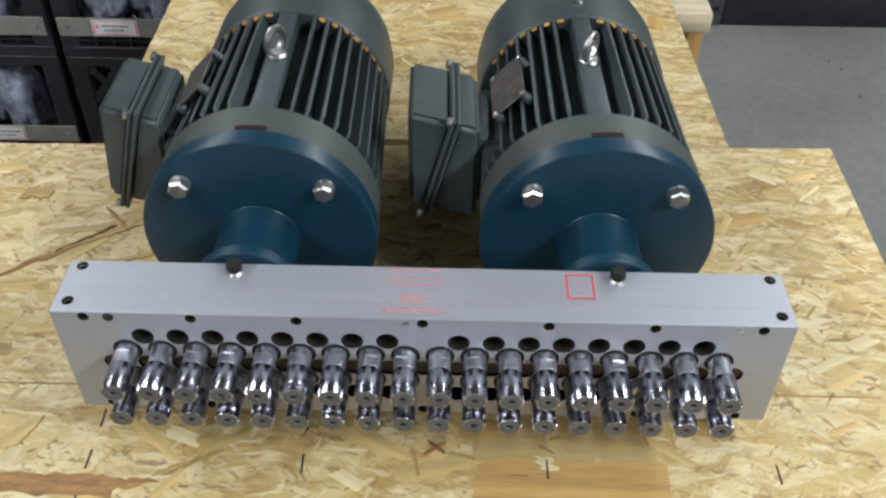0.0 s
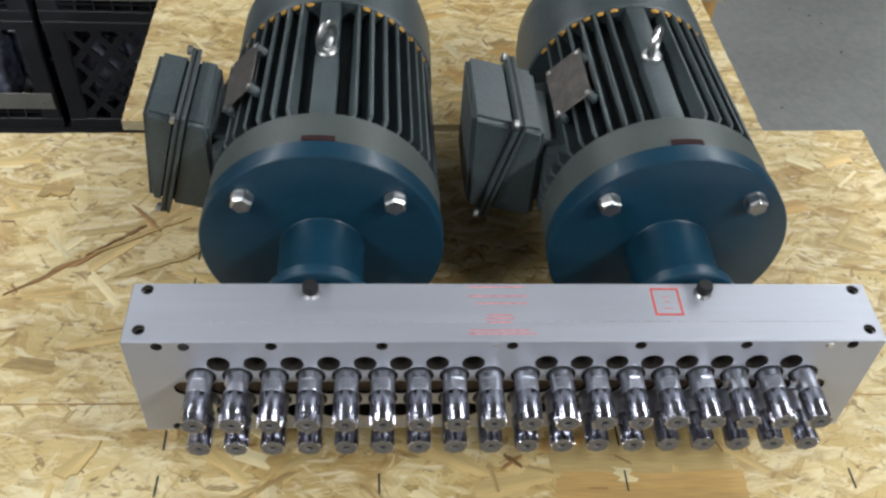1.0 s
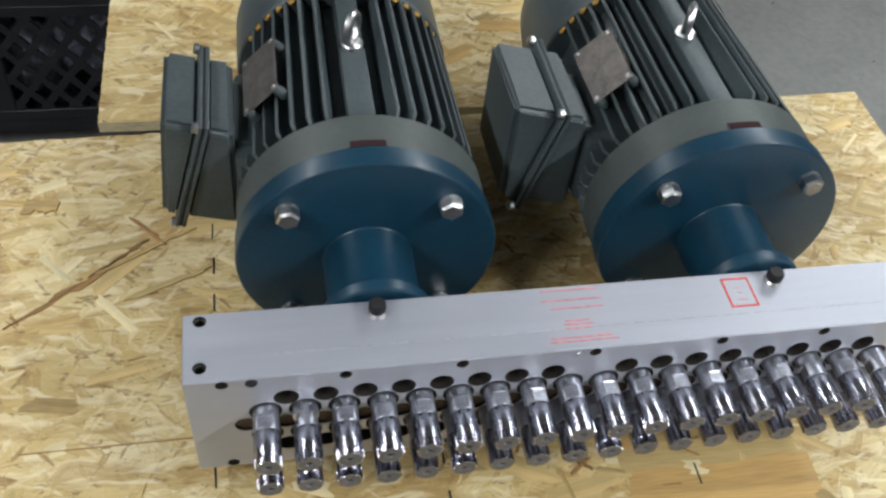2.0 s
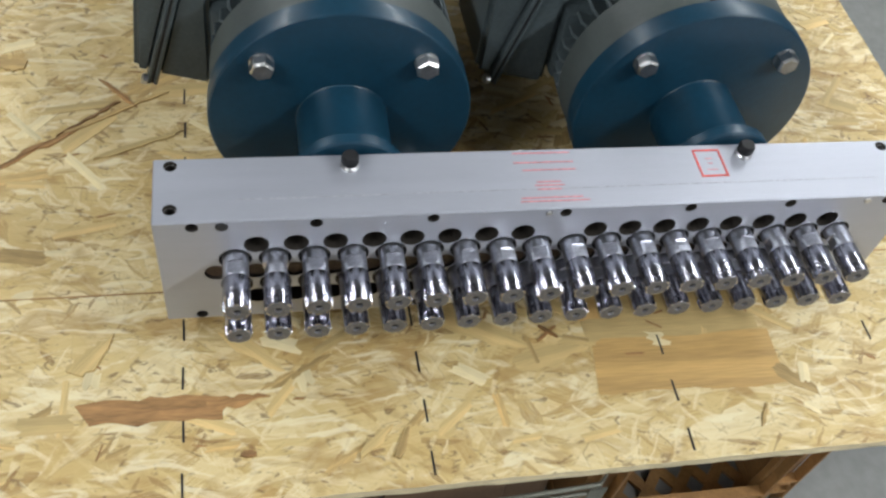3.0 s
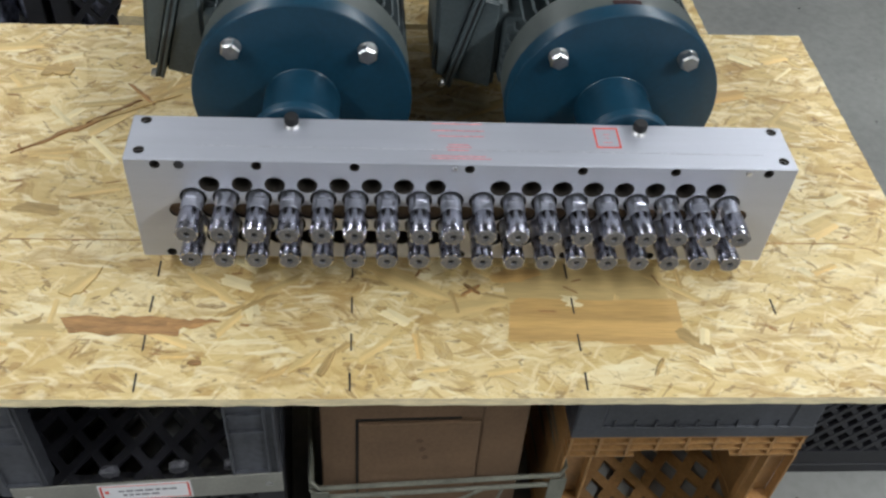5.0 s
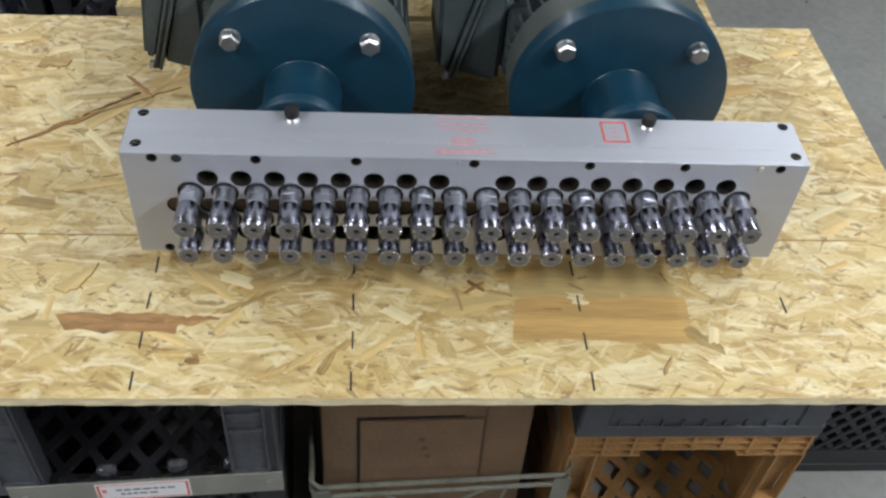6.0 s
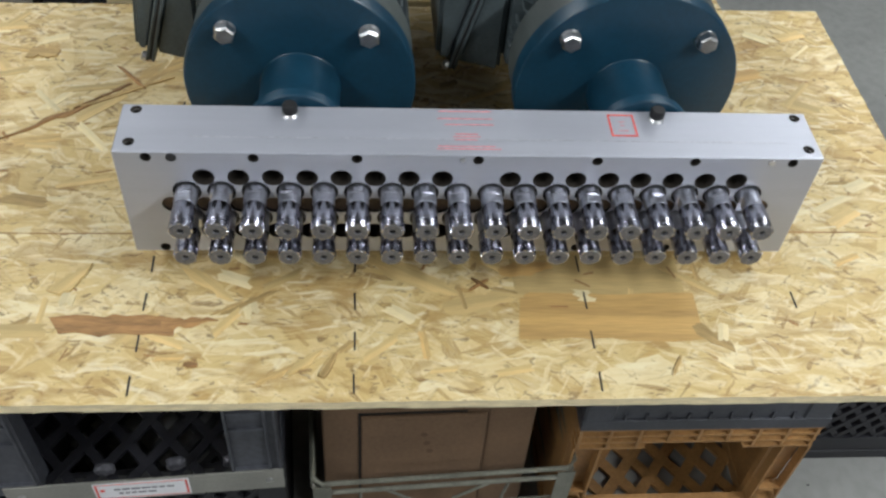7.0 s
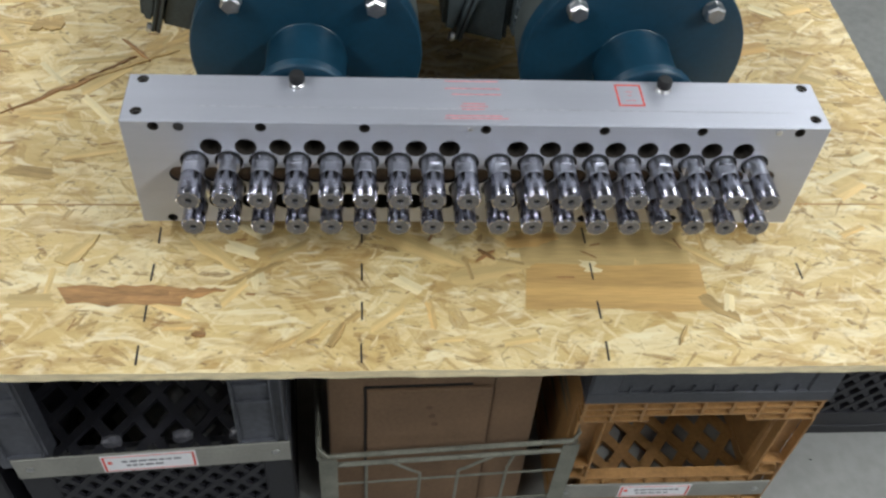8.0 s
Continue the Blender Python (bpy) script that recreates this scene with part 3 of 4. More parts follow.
for z in ROWS_Z:
    for k in range(18):
        turn = random.choice((0, 0, 0, 0, 90)) + random.uniform(-16, 16)
        m = Matrix.Translation(((k - 8.5) * PITCH, 0, z - Z0)) @ pose(0, 0, 0, 0, turn, 0)
        spindle = share("spindle", SHAFT, head, m)
        if z == ROWS_Z[0] and k == 0:
            tagged(spindle, "chrome spindle with a slotted collet sleeve")
        share("collar", COLLAR, spindle, Matrix())
        share("sleeve", SLEEVE, spindle, Matrix())
        share("collet", COLLET_RING, spindle, Matrix())
        share("bore", BORE_SHADE, spindle, Matrix())


# ---- electric motors ----
def bolt_mesh():
    bm = bmesh.new()
    lathe(bm, (0, 0, 0), "y", [(0.002, 0.0100), (-0.0012, 0.0100), (-0.0016, 0.0094)], 24)
    lathe(bm, (0, 0, 0), "y", [(-0.0010, 0.0100), (-0.0100, 0.0100), (-0.0116, 0.0084)], 6)
    lathe(bm, (0, 0, 0), "y", [(-0.0110, 0.0080), (-0.0119, 0.0072), (-0.0117, 0.0030)], 24)
    return mesh_of("bolt", bm, ZINC, 30)


BOLT = bolt_mesh()


def fin_mesh(y0, y1, r0, r1, thick):
    """One cooling fin, upright at the top of the body, with a sloped front end."""
    bm = bmesh.new()
    side = [(y0, r0), (y0 + 0.002, r1 - 0.009), (y0 + 0.010, r1), (y1, r1 - 0.025 * (y1 - y0)), (y1, r0)]
    a = [bm.verts.new((-thick * (0.62 if r < r1 - 0.01 else 0.42), y, r)) for y, r in side]
    b = [bm.verts.new((thick * (0.62 if r < r1 - 0.01 else 0.42), y, r)) for y, r in side]
    n = len(side)
    for k in range(n):
        bm.faces.new((a[k], a[(k + 1) % n], b[(k + 1) % n], b[k]))
    bm.faces.new(a[::-1])
    bm.faces.new(b)
    bmesh.ops.bevel(bm, geom=[e for e in bm.edges if min(v.co.z for v in e.verts) > r1 - 0.0095 and abs(e.verts[0].co.x - e.verts[1].co.x) < 0.001], offset=0.0008, segments=1, affect="EDGES")
    return mesh_of("fin", bm, GREY, 30)


R_FLANGE = 0.1118
SHORT_FIN = fin_mesh(0.199, 0.224, 0.080, 0.1090, 0.0040)
FIN = fin_mesh(0.199, 0.392, 0.080, 0.1090, 0.0040)


def motor(x, turn, box_out, box_tilt, deep, slant, label):
    z = TABLE + R_FLANGE
    ob = thing("electric_motor", pose(x, 0, z, 0, 0, turn), label, "motor", "motors behind the spindle head")
    # blue adapter
    bm = bmesh.new()
    lathe(bm, (0, 0, 0), "y", [(0.1370, 0.034), (0.1370, R_FLANGE - 0.0024), (0.1373, R_FLANGE - 0.0012), (0.1380, R_FLANGE - 0.0004), (0.1392, R_FLANGE), (0.1570, R_FLANGE), (0.1585, R_FLANGE - 0.002), (0.1585, 0.05)], 96)
    adapter = part("adapter_flange", bm, BLUE, ob, "glossy dark blue round adapter flange")
    bm = bmesh.new()
    lathe(bm, (0, 0, 0), "y", [(0.0700, 0.0420), (0.0760, 0.0405), (0.0800, 0.0385), (0.1355, 0.0385), (0.1366, 0.0389), (0.1371, 0.0396)], 56)
    part("hub", bm, BLUE, adapter)
    bm = bmesh.new()
    lathe(bm, (0, 0, 0), "y", [(DEPTH + 0.0030, 0.030), (DEPTH + 0.0030, 0.0455), (DEPTH + 0.0042, 0.0470), (DEPTH + 0.0130, 0.0470), (DEPTH + 0.0145, 0.0455), (DEPTH + 0.0145, 0.036)], 56)
    part("hub_plate", bm, BLUE, adapter)
    for sx in (-1, 1):
        for sz in (-1, 1):
            share("bolt", BOLT, adapter, pose(sx * 0.0662, 0.1370, sz * 0.0635, 0, random.uniform(0, 60), 0))
    # cast endbell
    bm = bmesh.new()
    lathe(bm, (0, 0, 0), "y", [(0.1580, 0.09), (0.1580, 0.1075), (0.1600, 0.1095), (0.1965, 0.1100), (0.1985, 0.1085), (0.2015, 0.0960), (0.2035, 0.0825)], 96)
    bell = part("endbell", bm, GREY_LIGHT, ob, "paler grey cast endbell ring")
    bm = bmesh.new()
    lathe(bm, (0, 0, 0), "y", [(0.1592, 0.1090), (0.1592, 0.1106), (0.1660, 0.1106), (0.1660, 0.1090)], 96)
    for v in list(bm.verts):
        if abs(math.atan2(v.co.x, v.co.z)) > radians(8.5):
            bm.verts.remove(v)
    part("paint_mark", bm, MAROON, bell, "dark red painted mark")
    # body and fins
    bm = bmesh.new()
    lathe(bm, (0, 0, 0), "y", [(0.199, 0.0830), (0.405, 0.0830)], 72)
    body = part("body", bm, GREY, ob, "grey-green enamelled finned body")
    bm = bmesh.new()
    lathe(bm, (0, 0, 0), "y", [(0.3860, 0.0860), (0.3860, 0.1040), (0.3880, 0.1060), (0.3930, 0.1062), (0.4600, 0.1060), (0.4880, 0.1010), (0.5040, 0.0880), (0.5080, 0.0600)], 96)
    fan = part("fan_cover", bm, GREY, ob, "rolled steel fan cover")
    bm = bmesh.new()
    lathe(bm, (0, 0.416, 0.1055), "z", [(0, 0.0055), (0.0022, 0.0052), (0.0030, 0.0030)], 12)
    part("screw", bm, ZINC, fan)
    # yellow blobs stand in for board glints in the gap under the cover
    for k in range(-8, 9):
        a = radians(8.15 * (k + 0.5))
        if abs(a) > radians(9) and random.random() < 0.8:
            bm = bmesh.new()
            bmesh.ops.create_icosphere(bm, subdivisions=2, radius=0.0026)
            for v in bm.verts:
                v.co += v.co * random.uniform(-0.25, 0.25)
            dab = part("sealant_dab", bm, OCHRE, fan, "yellow blob standing in for a board glint in the cover gap")
            dab.matrix_basis = pose(0.1020 * math.sin(a), 0.3855, 0.1020 * math.cos(a), 0, math.degrees(a), 0) @ Matrix.Diagonal((1.7, 1, 0.8, 1))
    for k in range(-21, 22):
        a = 8.15 * k
        if abs(a) < 11:
            continue
        if -118 < a < -62:
            share("fin", SHORT_FIN, body, pose(0, 0, 0, 0, a, 0))
            continue
        share("fin", FIN, body, pose(0, 0, 0, 0, a, 0))
    # lifting pad with eye
    bm = bmesh.new()
    box(bm, (-0.0115, 0.2010, 0.08), (0.0115, 0.3000, 0.1000), 0.002)
    box(bm, (-0.0100, 0.2980, 0.08), (0.0100, 0.388, 0.1035), 0.002)
    pad = part("lifting_pad", bm, GREY, body)
    bm = bmesh.new()
    lathe(bm, (0, 0.303, 0.0995), "z", [(0, 0.0105), (0.003, 0.0105), (0.005, 0.0085)], 24)
    pts = [(0.0125 * math.sin(2 * math.pi * k / 20), 0.303, 0.1175 - 0.0125 * math.cos(2 * math.pi * k / 20)) for k in range(21)]
    turn = Matrix.Rotation(radians(62), 3, "Z")
    pts = [Vector((0, 0.303, 0)) + turn @ (Vector(q) - Vector((0, 0.303, 0))) for q in pts]
    tube(bm, pts, 0.0040, 10)
    part("lifting_eye", bm, ZINC, pad, "zinc-plated lifting eye")
    # side pad, terminal box
    bm = bmesh.new()
    box(bm, (-0.1080, 0.222, -0.036), (-0.072, 0.340, 0.044), 0.006)
    part("side_pad", bm, GREY, body)
    frame_m = Matrix.Translation((box_out, 0.277, 0.021)) @ pose(0, 0, 0, 0, box_tilt, 0)
    bm = bmesh.new()
    r = bmesh.ops.create_cube(bm, size=1, matrix=Matrix.Diagonal((0.02, 0.102, 0.110, 1)))
    for v in r["verts"]:
        v.co.x = 0.002 if v.co.x < 0 else 0.040 - 0.26 * v.co.z
    bmesh.ops.bevel(bm, geom=list({e for v in r["verts"] for e in v.link_edges}), offset=0.005, segments=3, affect="EDGES")
    box(bm, (0.022, -0.040, -0.040), (0.062, 0.040, 0.040), 0.004)
    tb = part("terminal_box", bm, GREY, ob, "grey square terminal box on the motor's side")
    tb.matrix_basis = frame_m
    bm = bmesh.new()
    box(bm, (-0.0012, -0.0555, -0.0605), (0.0012, 0.0555, 0.0605))
    part("gasket", bm, RUBBER_AND_SHADE, tb, "thin black gasket", smooth=0)
    bm = bmesh.new()
    box(bm, (0.0012, -0.0565, -0.0615), (0.0048, 0.0565, 0.0615), 0.0012)
    part("rim", bm, GREY, tb)
    bm = bmesh.new()
    box(bm, (-0.0048, -0.0565, -0.0615), (-0.0012, 0.0565, 0.0615), 0.0012)
    r = bmesh.ops.create_cube(bm, size=1, matrix=Matrix.Diagonal((0.02, 0.101, 0.110, 1)))
    for v in r["verts"]:
        if v.co.x < 0:
            v.co.x = -deep - slant * v.co.z
            v.co.y *= 0.98
        else:
            v.co.x = -0.002
    bmesh.ops.bevel(bm, geom=list({e for v in r["verts"] for e in v.link_edges}), offset=0.005, segments=3, affect="EDGES")
    cover = part("box_cover", bm, GREY, tb, "deep cast cover with corner screws")
    for sy in (-1, 1):
        for sz in (-1, 1):
            bm = bmesh.new()
            lathe(bm, (-0.0046, sy * 0.0535, sz * 0.0585), "x", [(0, 0.0052), (-0.004, 0.0050), (-0.005, 0.0035)], 12)
            part("screw", bm, ZINC, cover)
    # rating plate on four posts
    bm = bmesh.new()
    box(bm, (-0.0215, -0.0365, 0), (0.0215, 0.0365, 0.0014), 0.0004, 1)
    plate = part("rating_plate", bm, PLATE, body, "dull metal rating plate")
    plate.matrix_basis = pose(0, 0, 0, 0, -46, 0) @ Matrix.Translation((0, 0.288, 0.1145))
    for sx in (-1, 1):
        for sy in (-1, 1):
            bm = bmesh.new()
            lathe(bm, (sx * 0.0175, sy * 0.032, -0.012), "z", [(0, 0.0050), (0.0122, 0.0045)], 10)
            post = part("post", bm, GREY, plate)
            bm = bmesh.new()
            lathe(bm, (sx * 0.0175, sy * 0.032, 0.0012), "z", [(0, 0.0026), (0.0008, 0.0024), (0.0013, 0.0012)], 10)
            part("rivet", bm, ZINC, plate)
    return ob


motor(-0.1615, -0.5, -0.1465, 15.5, 0.026, 0.16, "grey-green finned electric motor with blue flange beside its twin")
motor(0.1640, 1.1, -0.1500, 14.8, 0.033, 0.26, "grey-green finned electric motor with blue flange and clear rating plate")


# ---- crates under and behind the table ----
def crate(name, m, w, d, h, mat, label, open_from=0.08, open_to=0.2, rim=0.02, arch=0.0, front="ribbed", sides="lattice", post=0.038, bar=0.0062, inner=None, group="milk crates"):
    """Square plastic crate, its front cut open; base at the origin, front towards -y."""
    ob = thing(name, m, label, "crate", group)
    t = 0.004
    # rims and posts
    bm = bmesh.new()
    for z0, z1 in ((0, 0.022), (h - 0.02, h)):
        if z0 > 0:
            box(bm, (-w / 2, 0, h - rim), (w / 2, t * 2, z1), 0.001, 1)
        elif open_from > 0.022:
            box(bm, (-w / 2, 0, z0), (w / 2, t * 2, z1), 0.001, 1)
        box(bm, (-w / 2, d - t * 2, z0), (w / 2, d, z1), 0.001, 1)
        box(bm, (-w / 2, t * 2, z0), (-w / 2 + t * 2, d - t * 2, z1), 0.001, 1)
        box(bm, (w / 2 - t * 2, t * 2, z0), (w / 2, d - t * 2, z1), 0.001, 1)
    for sx in (-1, 1):
        for y0, y1 in ((0.0005, 0.032), (d - 0.032, d - 0.0005)):
            box(bm, (min(sx * (w / 2 - 0.0005), sx * (w / 2 - post)), y0 + (0.016 if arch and y0 < 0.01 else 0), 0.002), (max(sx * (w / 2 - 0.0005), sx * (w / 2 - post)), y1, h - 0.002), 0.003, 1)
            if arch and y0 < 0.01:
                # thin ribs frame each recessed post
                for x0, x1 in ((0.0005, 0.0035), (0.0345, 0.0375)):
                    xa, xb = sorted((sx * (w / 2 - x0), sx * (w / 2 - x1)))
                    box(bm, (xa, 0.0005, 0.002), (xb, 0.0158, open_to - 0.002), 0.0006, 1)
                xa, xb = sorted((sx * (w / 2 - 0.0035), sx * (w / 2 - 0.0345)))
                for z in (open_from + 0.004, open_from + 0.037):
                    box(bm, (xa, 0.0015, z - 0.0014), (xb, 0.0158, z + 0.0014))
    part("frame", bm, mat, ob, smooth=0)
    if post > 0.05:
        # ribs round the recessed face of each front post, with a handhold slot
        for sx in (-1, 1):
            bm = bmesh.new()
            for x0, x1 in ((0.001, 0.004), (0.012, 0.015), (post - 0.004, post - 0.001)):
                xa, xb = sorted((sx * (w / 2 - x0), sx * (w / 2 - x1)))
                box(bm, (xa, -0.0045, 0.030), (xb, 0.0012, h - 0.004), 0.0006, 1)
            xa, xb = sorted((sx * (w / 2 - 0.0155), sx * (w / 2 - post + 0.0045)))
            for z in (0.032, 0.118, 0.152, 0.25):
                box(bm, (xa, -0.0035, z - 0.0016), (xb, 0.0012, z + 0.0016))
            part("post_rib", bm, mat, ob, smooth=0)
    def lattice_wall(nm, length, z0, z1, place, bar=0.0065, step=0.049):
        bm = bmesh.new()
        k = -int((z1 - z0) / step) - 1
        while k * step < length:
            for s in (1, -1):
                a, b = k * step, k * step + (z1 - z0) * 0.8
                if s < 0:
                    a, b = b, a
                pa, pb = Vector((a, 0, z0)), Vector((b, 0, z1))
                # keep the bar inside the wall
                lo_t, hi_t = 0.0, 1.0
                dx = b - a
                for lim, sign in ((0, 1), (length, -1)):
                    ta = (lim - a) / dx
                    if sign * dx > 0:
                        lo_t = max(lo_t, ta)
                    else:
                        hi_t = min(hi_t, ta)
                if hi_t - lo_t < 0.08:
                    continue
                qa, qb = pa.lerp(pb, lo_t), pa.lerp(pb, hi_t)
                along = (qb - qa).normalized()
                wide = Vector((-along.z, 0, along.x)) * bar
                th = Vector((0, 0.0028 + 0.0004 * s, 0))
                vs = [bm.verts.new(q + e * wide + f * th) for f in (-1, 1) for q, e in ((qa, 1), (qb, 1), (qb, -1), (qa, -1))]
                for f in ((0, 1, 2, 3), (7, 6, 5, 4), (0, 4, 5, 1), (1, 5, 6, 2), (2, 6, 7, 3), (3, 7, 4, 0)):
                    bm.faces.new([vs[i] for i in f])
            k += 1
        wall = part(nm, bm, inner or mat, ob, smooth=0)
        wall.matrix_basis = place
        return wall

    lattice_wall("base_lattice", w - 0.012, 0.006, d - 0.006, pose(-w / 2 + 0.006, 0, 0.006, -90, 0, 0), bar)
    lattice_wall("lattice_panel", w - 0.07, 0.022, h - 0.02, pose(-w / 2 + 0.035, d - 0.006, 0))
    for sx in (-1, 1):
        if sides == "solid":
            bm = bmesh.new()
            xa, xb = sorted((sx * (w / 2 - 0.003), sx * (w / 2 - 0.007)))
            box(bm, (xa, 0.03, 0.02), (xb, d - 0.03, h - 0.02))
            part("side_panel", bm, mat, ob, smooth=0)
        else:
            lattice_wall("lattice_panel", d - 0.06, 0.022, h - 0.02, pose(sx * (w / 2 - 0.006), 0.03, 0, 0, 0, 90))
    if front == "lattice":
        lattice_wall("front_lattice", w - 0.07, 0.022, h - 0.02, pose(-w / 2 + 0.035, 0.006, 0))
        return ob
    if front == "slots":
        # slotted grille over an added black sheet that paints the shade inside
        bm = bmesh.new()
        box(bm, (-w / 2 + 0.036, 0.012, 0.021), (w / 2 - 0.036, 0.016, h - 0.019))
        part("back_panel", bm, RUBBER_AND_SHADE, ob, smooth=0)
        bm = bmesh.new()
        lattice_wall("front_lattice", w - 0.07, 0.058, h - 0.02, pose(-w / 2 + 0.035, 0.006, 0), 0.0042, 0.030)
        box(bm, (-w / 2 + 0.036, 0.0016, 0.0215), (w / 2 - 0.036, 0.0114, 0.058))
        part("sill_band", bm, mat, ob, smooth=0)
        return ob
    if front == "solid":
        bm = bmesh.new()
        box(bm, (-w / 2 + 0.036, 0.003, 0.021), (w / 2 - 0.036, 0.008, h - 0.019))
        for k in range(9):
            x = (-w / 2 + 0.05) + (w - 0.1) * k / 8
            box(bm, (x - 0.0015, 0.0005, 0.022), (x + 0.0015, 0.0032, 0.034))
        part("front_panel", bm, mat, ob, smooth=0)
        return ob
    # front: ribbed bands above and below the opening
    for z0, z1 in ((open_to, h - rim), (0.022, open_from)):
        if z1 - z0 < 0.012:
            continue
        bm = bmesh.new()
        top = z0 == open_to
        reach = 0.001 if arch and top else 0.03
        rows = max(1, round((z1 - z0) / 0.014))
        for k in range(rows + 1):
            z = z0 + (z1 - z0) * k / rows
            if arch and top and k == 0:
                for sx in (-1, 1):
                    xa, xb = sorted((sx * (w / 2 - reach), sx * arch))
                    box(bm, (xa, 0.001, z - 0.0016), (xb, 0.016, z + 0.0016))
                continue
            box(bm, (-w / 2 + reach, 0.001, z - 0.0016), (w / 2 - reach, 0.016, z + 0.0016))
        for k in range(9):
            x = (-w / 2 + reach + 0.004) + (w - 2 * reach - 0.008) * k / 8
            lift = (z1 - z0) / rows if arch and abs(x) < arch and top else 0
            box(bm, (x - 0.0018, 0.0004, z0 + lift), (x + 0.0018, 0.015, z1))
        box(bm, (-w / 2 + 0.03, 0.0135, z0 + ((z1 - z0) / rows if arch else 0)), (w / 2 - 0.03, 0.0155, z1))
        part("ribbed_band", bm, mat, ob, smooth=0)
    if arch:
        for sx in (-1, 1):
            bm = bmesh.new()
            lathe(bm, (sx * (w / 2 - 0.0195), 0.0008, open_from + 0.02), "y", [(0.015, 0.0115), (0.0006, 0.0115), (0.0006, 0.0132), (0.015, 0.0138)], 24, caps=False)
            ring = part("peg_socket", bm, mat, ob)
            # black disc paints the dark inside of the socket hole
            bm = bmesh.new()
            lathe(bm, (sx * (w / 2 - 0.0195), 0.0006, open_from + 0.02), "y", [(0.0146, 0.0114), (0.0138, 0.0114)], 24)
            part("socket_floor", bm, RUBBER_AND_SHADE, ring)
    return ob


def label_strip(m, w, h, label_x, label_w, label):
    """Metal strip with a bordered white card, screwed on at its ends; centred, front towards -y."""
    ob = thing("label_strip", m, label, "label strip", "crate label strips")
    bm = bmesh.new()
    box(bm, (-w / 2, -0.0025, -h / 2), (w / 2, 0, h / 2), 0.0006, 1)
    part("strip", bm, STRIP, ob, smooth=0)
    bm = bmesh.new()
    box(bm, (label_x - label_w / 2, -0.0032, -h * 0.42), (label_x + label_w / 2, -0.0025, h * 0.42))
    card = part("card", bm, PAPER, ob, "white printed card with a red border", smooth=0)
    bm = bmesh.new()
    lw, lh = label_w / 2 - 0.002, h * 0.42 - 0.002
    for lo, hi in (((-lw, lh - 0.001), (lw, lh)), ((-lw, -lh), (lw, -lh + 0.001)), ((-lw, -lh), (-lw + 0.0025, lh)), ((lw - 0.0025, -lh), (lw, lh))):
        box(bm, (label_x + lo[0], -0.0035, lo[1]), (label_x + hi[0], -0.0031, hi[1]))
    part("border", bm, RED_INK, card, smooth=0)
    for zz, a, b in ((0.004, -0.6, 0.62), (-0.005, -0.52, 0.3)):
        bm = bmesh.new()
        x = label_x + a * lw
        while x < label_x + b * lw:
            step = random.uniform(0.004, 0.010)
            box(bm, (x, -0.0035, zz - 0.0016), (x + step, -0.0031, zz + 0.0016))
            x += step + 0.002
        part("text_bar", bm, GREY_INK, card, smooth=0)
    bm = bmesh.new()
    box(bm, (label_x - lw + 0.005, -0.0035, 0), (label_x - lw + 0.010, -0.0031, 0.006))
    part("mark", bm, RED_INK, card, smooth=0)
    for sx in (-1, 1):
        bm = bmesh.new()
        lathe(bm, (sx * (w / 2 - 0.017), 0.0, 0), "y", [(0, 0.0048), (-0.0035, 0.0045), (-0.0042, 0.0025)], 12)
        part("screw", bm, ZINC, ob)
    return ob


# tan crate with a grey crate on it
YX, YY = 0.309, -0.025
crate("milk_crate", pose(YX, YY, FLOOR), 0.305, 0.30, 0.292, TAN_PLASTIC, "tan plastic milk crate with a cut-out front", 0.095, 0.246, rim=0.004, arch=0.062, sides="solid", bar=0.0080)
crate("milk_crate", pose(YX, YY - 0.002, FLOOR + 0.293), 0.304, 0.30, 0.2555, GREY_PLASTIC, "dark grey plastic crate stacked on a tan one", front="solid")
label_strip(pose(YX - 0.004, YY - 0.001, FLOOR + 0.066), 0.300, 0.038, -0.01, 0.10, "grey metal strip with white card on the tan crate")

# black crate stack
BX, BY, BT = -0.358, -0.055, 3.5
crate("milk_crate", pose(BX, BY + 0.02, FLOOR, 0, 0, BT), 0.33, 0.30, 0.226, DARK_PLASTIC, "black plastic milk crate standing on the floor", front="slots", sides="solid")
for level in (0, 1):
    crate("milk_crate", pose(-0.722, -0.03, FLOOR + 0.2275 * level, 0, 0, 1), 0.33, 0.30, 0.227, DARK_PLASTIC, "black plastic milk crate beside the open grey one", front="solid")
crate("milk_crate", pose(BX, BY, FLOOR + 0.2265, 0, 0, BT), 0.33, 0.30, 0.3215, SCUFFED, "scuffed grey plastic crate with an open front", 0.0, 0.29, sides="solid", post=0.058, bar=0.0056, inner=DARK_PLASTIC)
label_strip(pose(BX + 0.009, BY - 0.0005, FLOOR + 0.232, 0, 0, BT), 0.314, 0.043, -0.006, 0.108, "grey metal strip with white card below an open crate")

# black crate at the table's end
crate("milk_crate", pose(0.635, 0.093, FLOOR), 0.31, 0.26, 0.27, DARK_PLASTIC, "black slotted milk crate beside the table's end", front="slots", sides="solid")


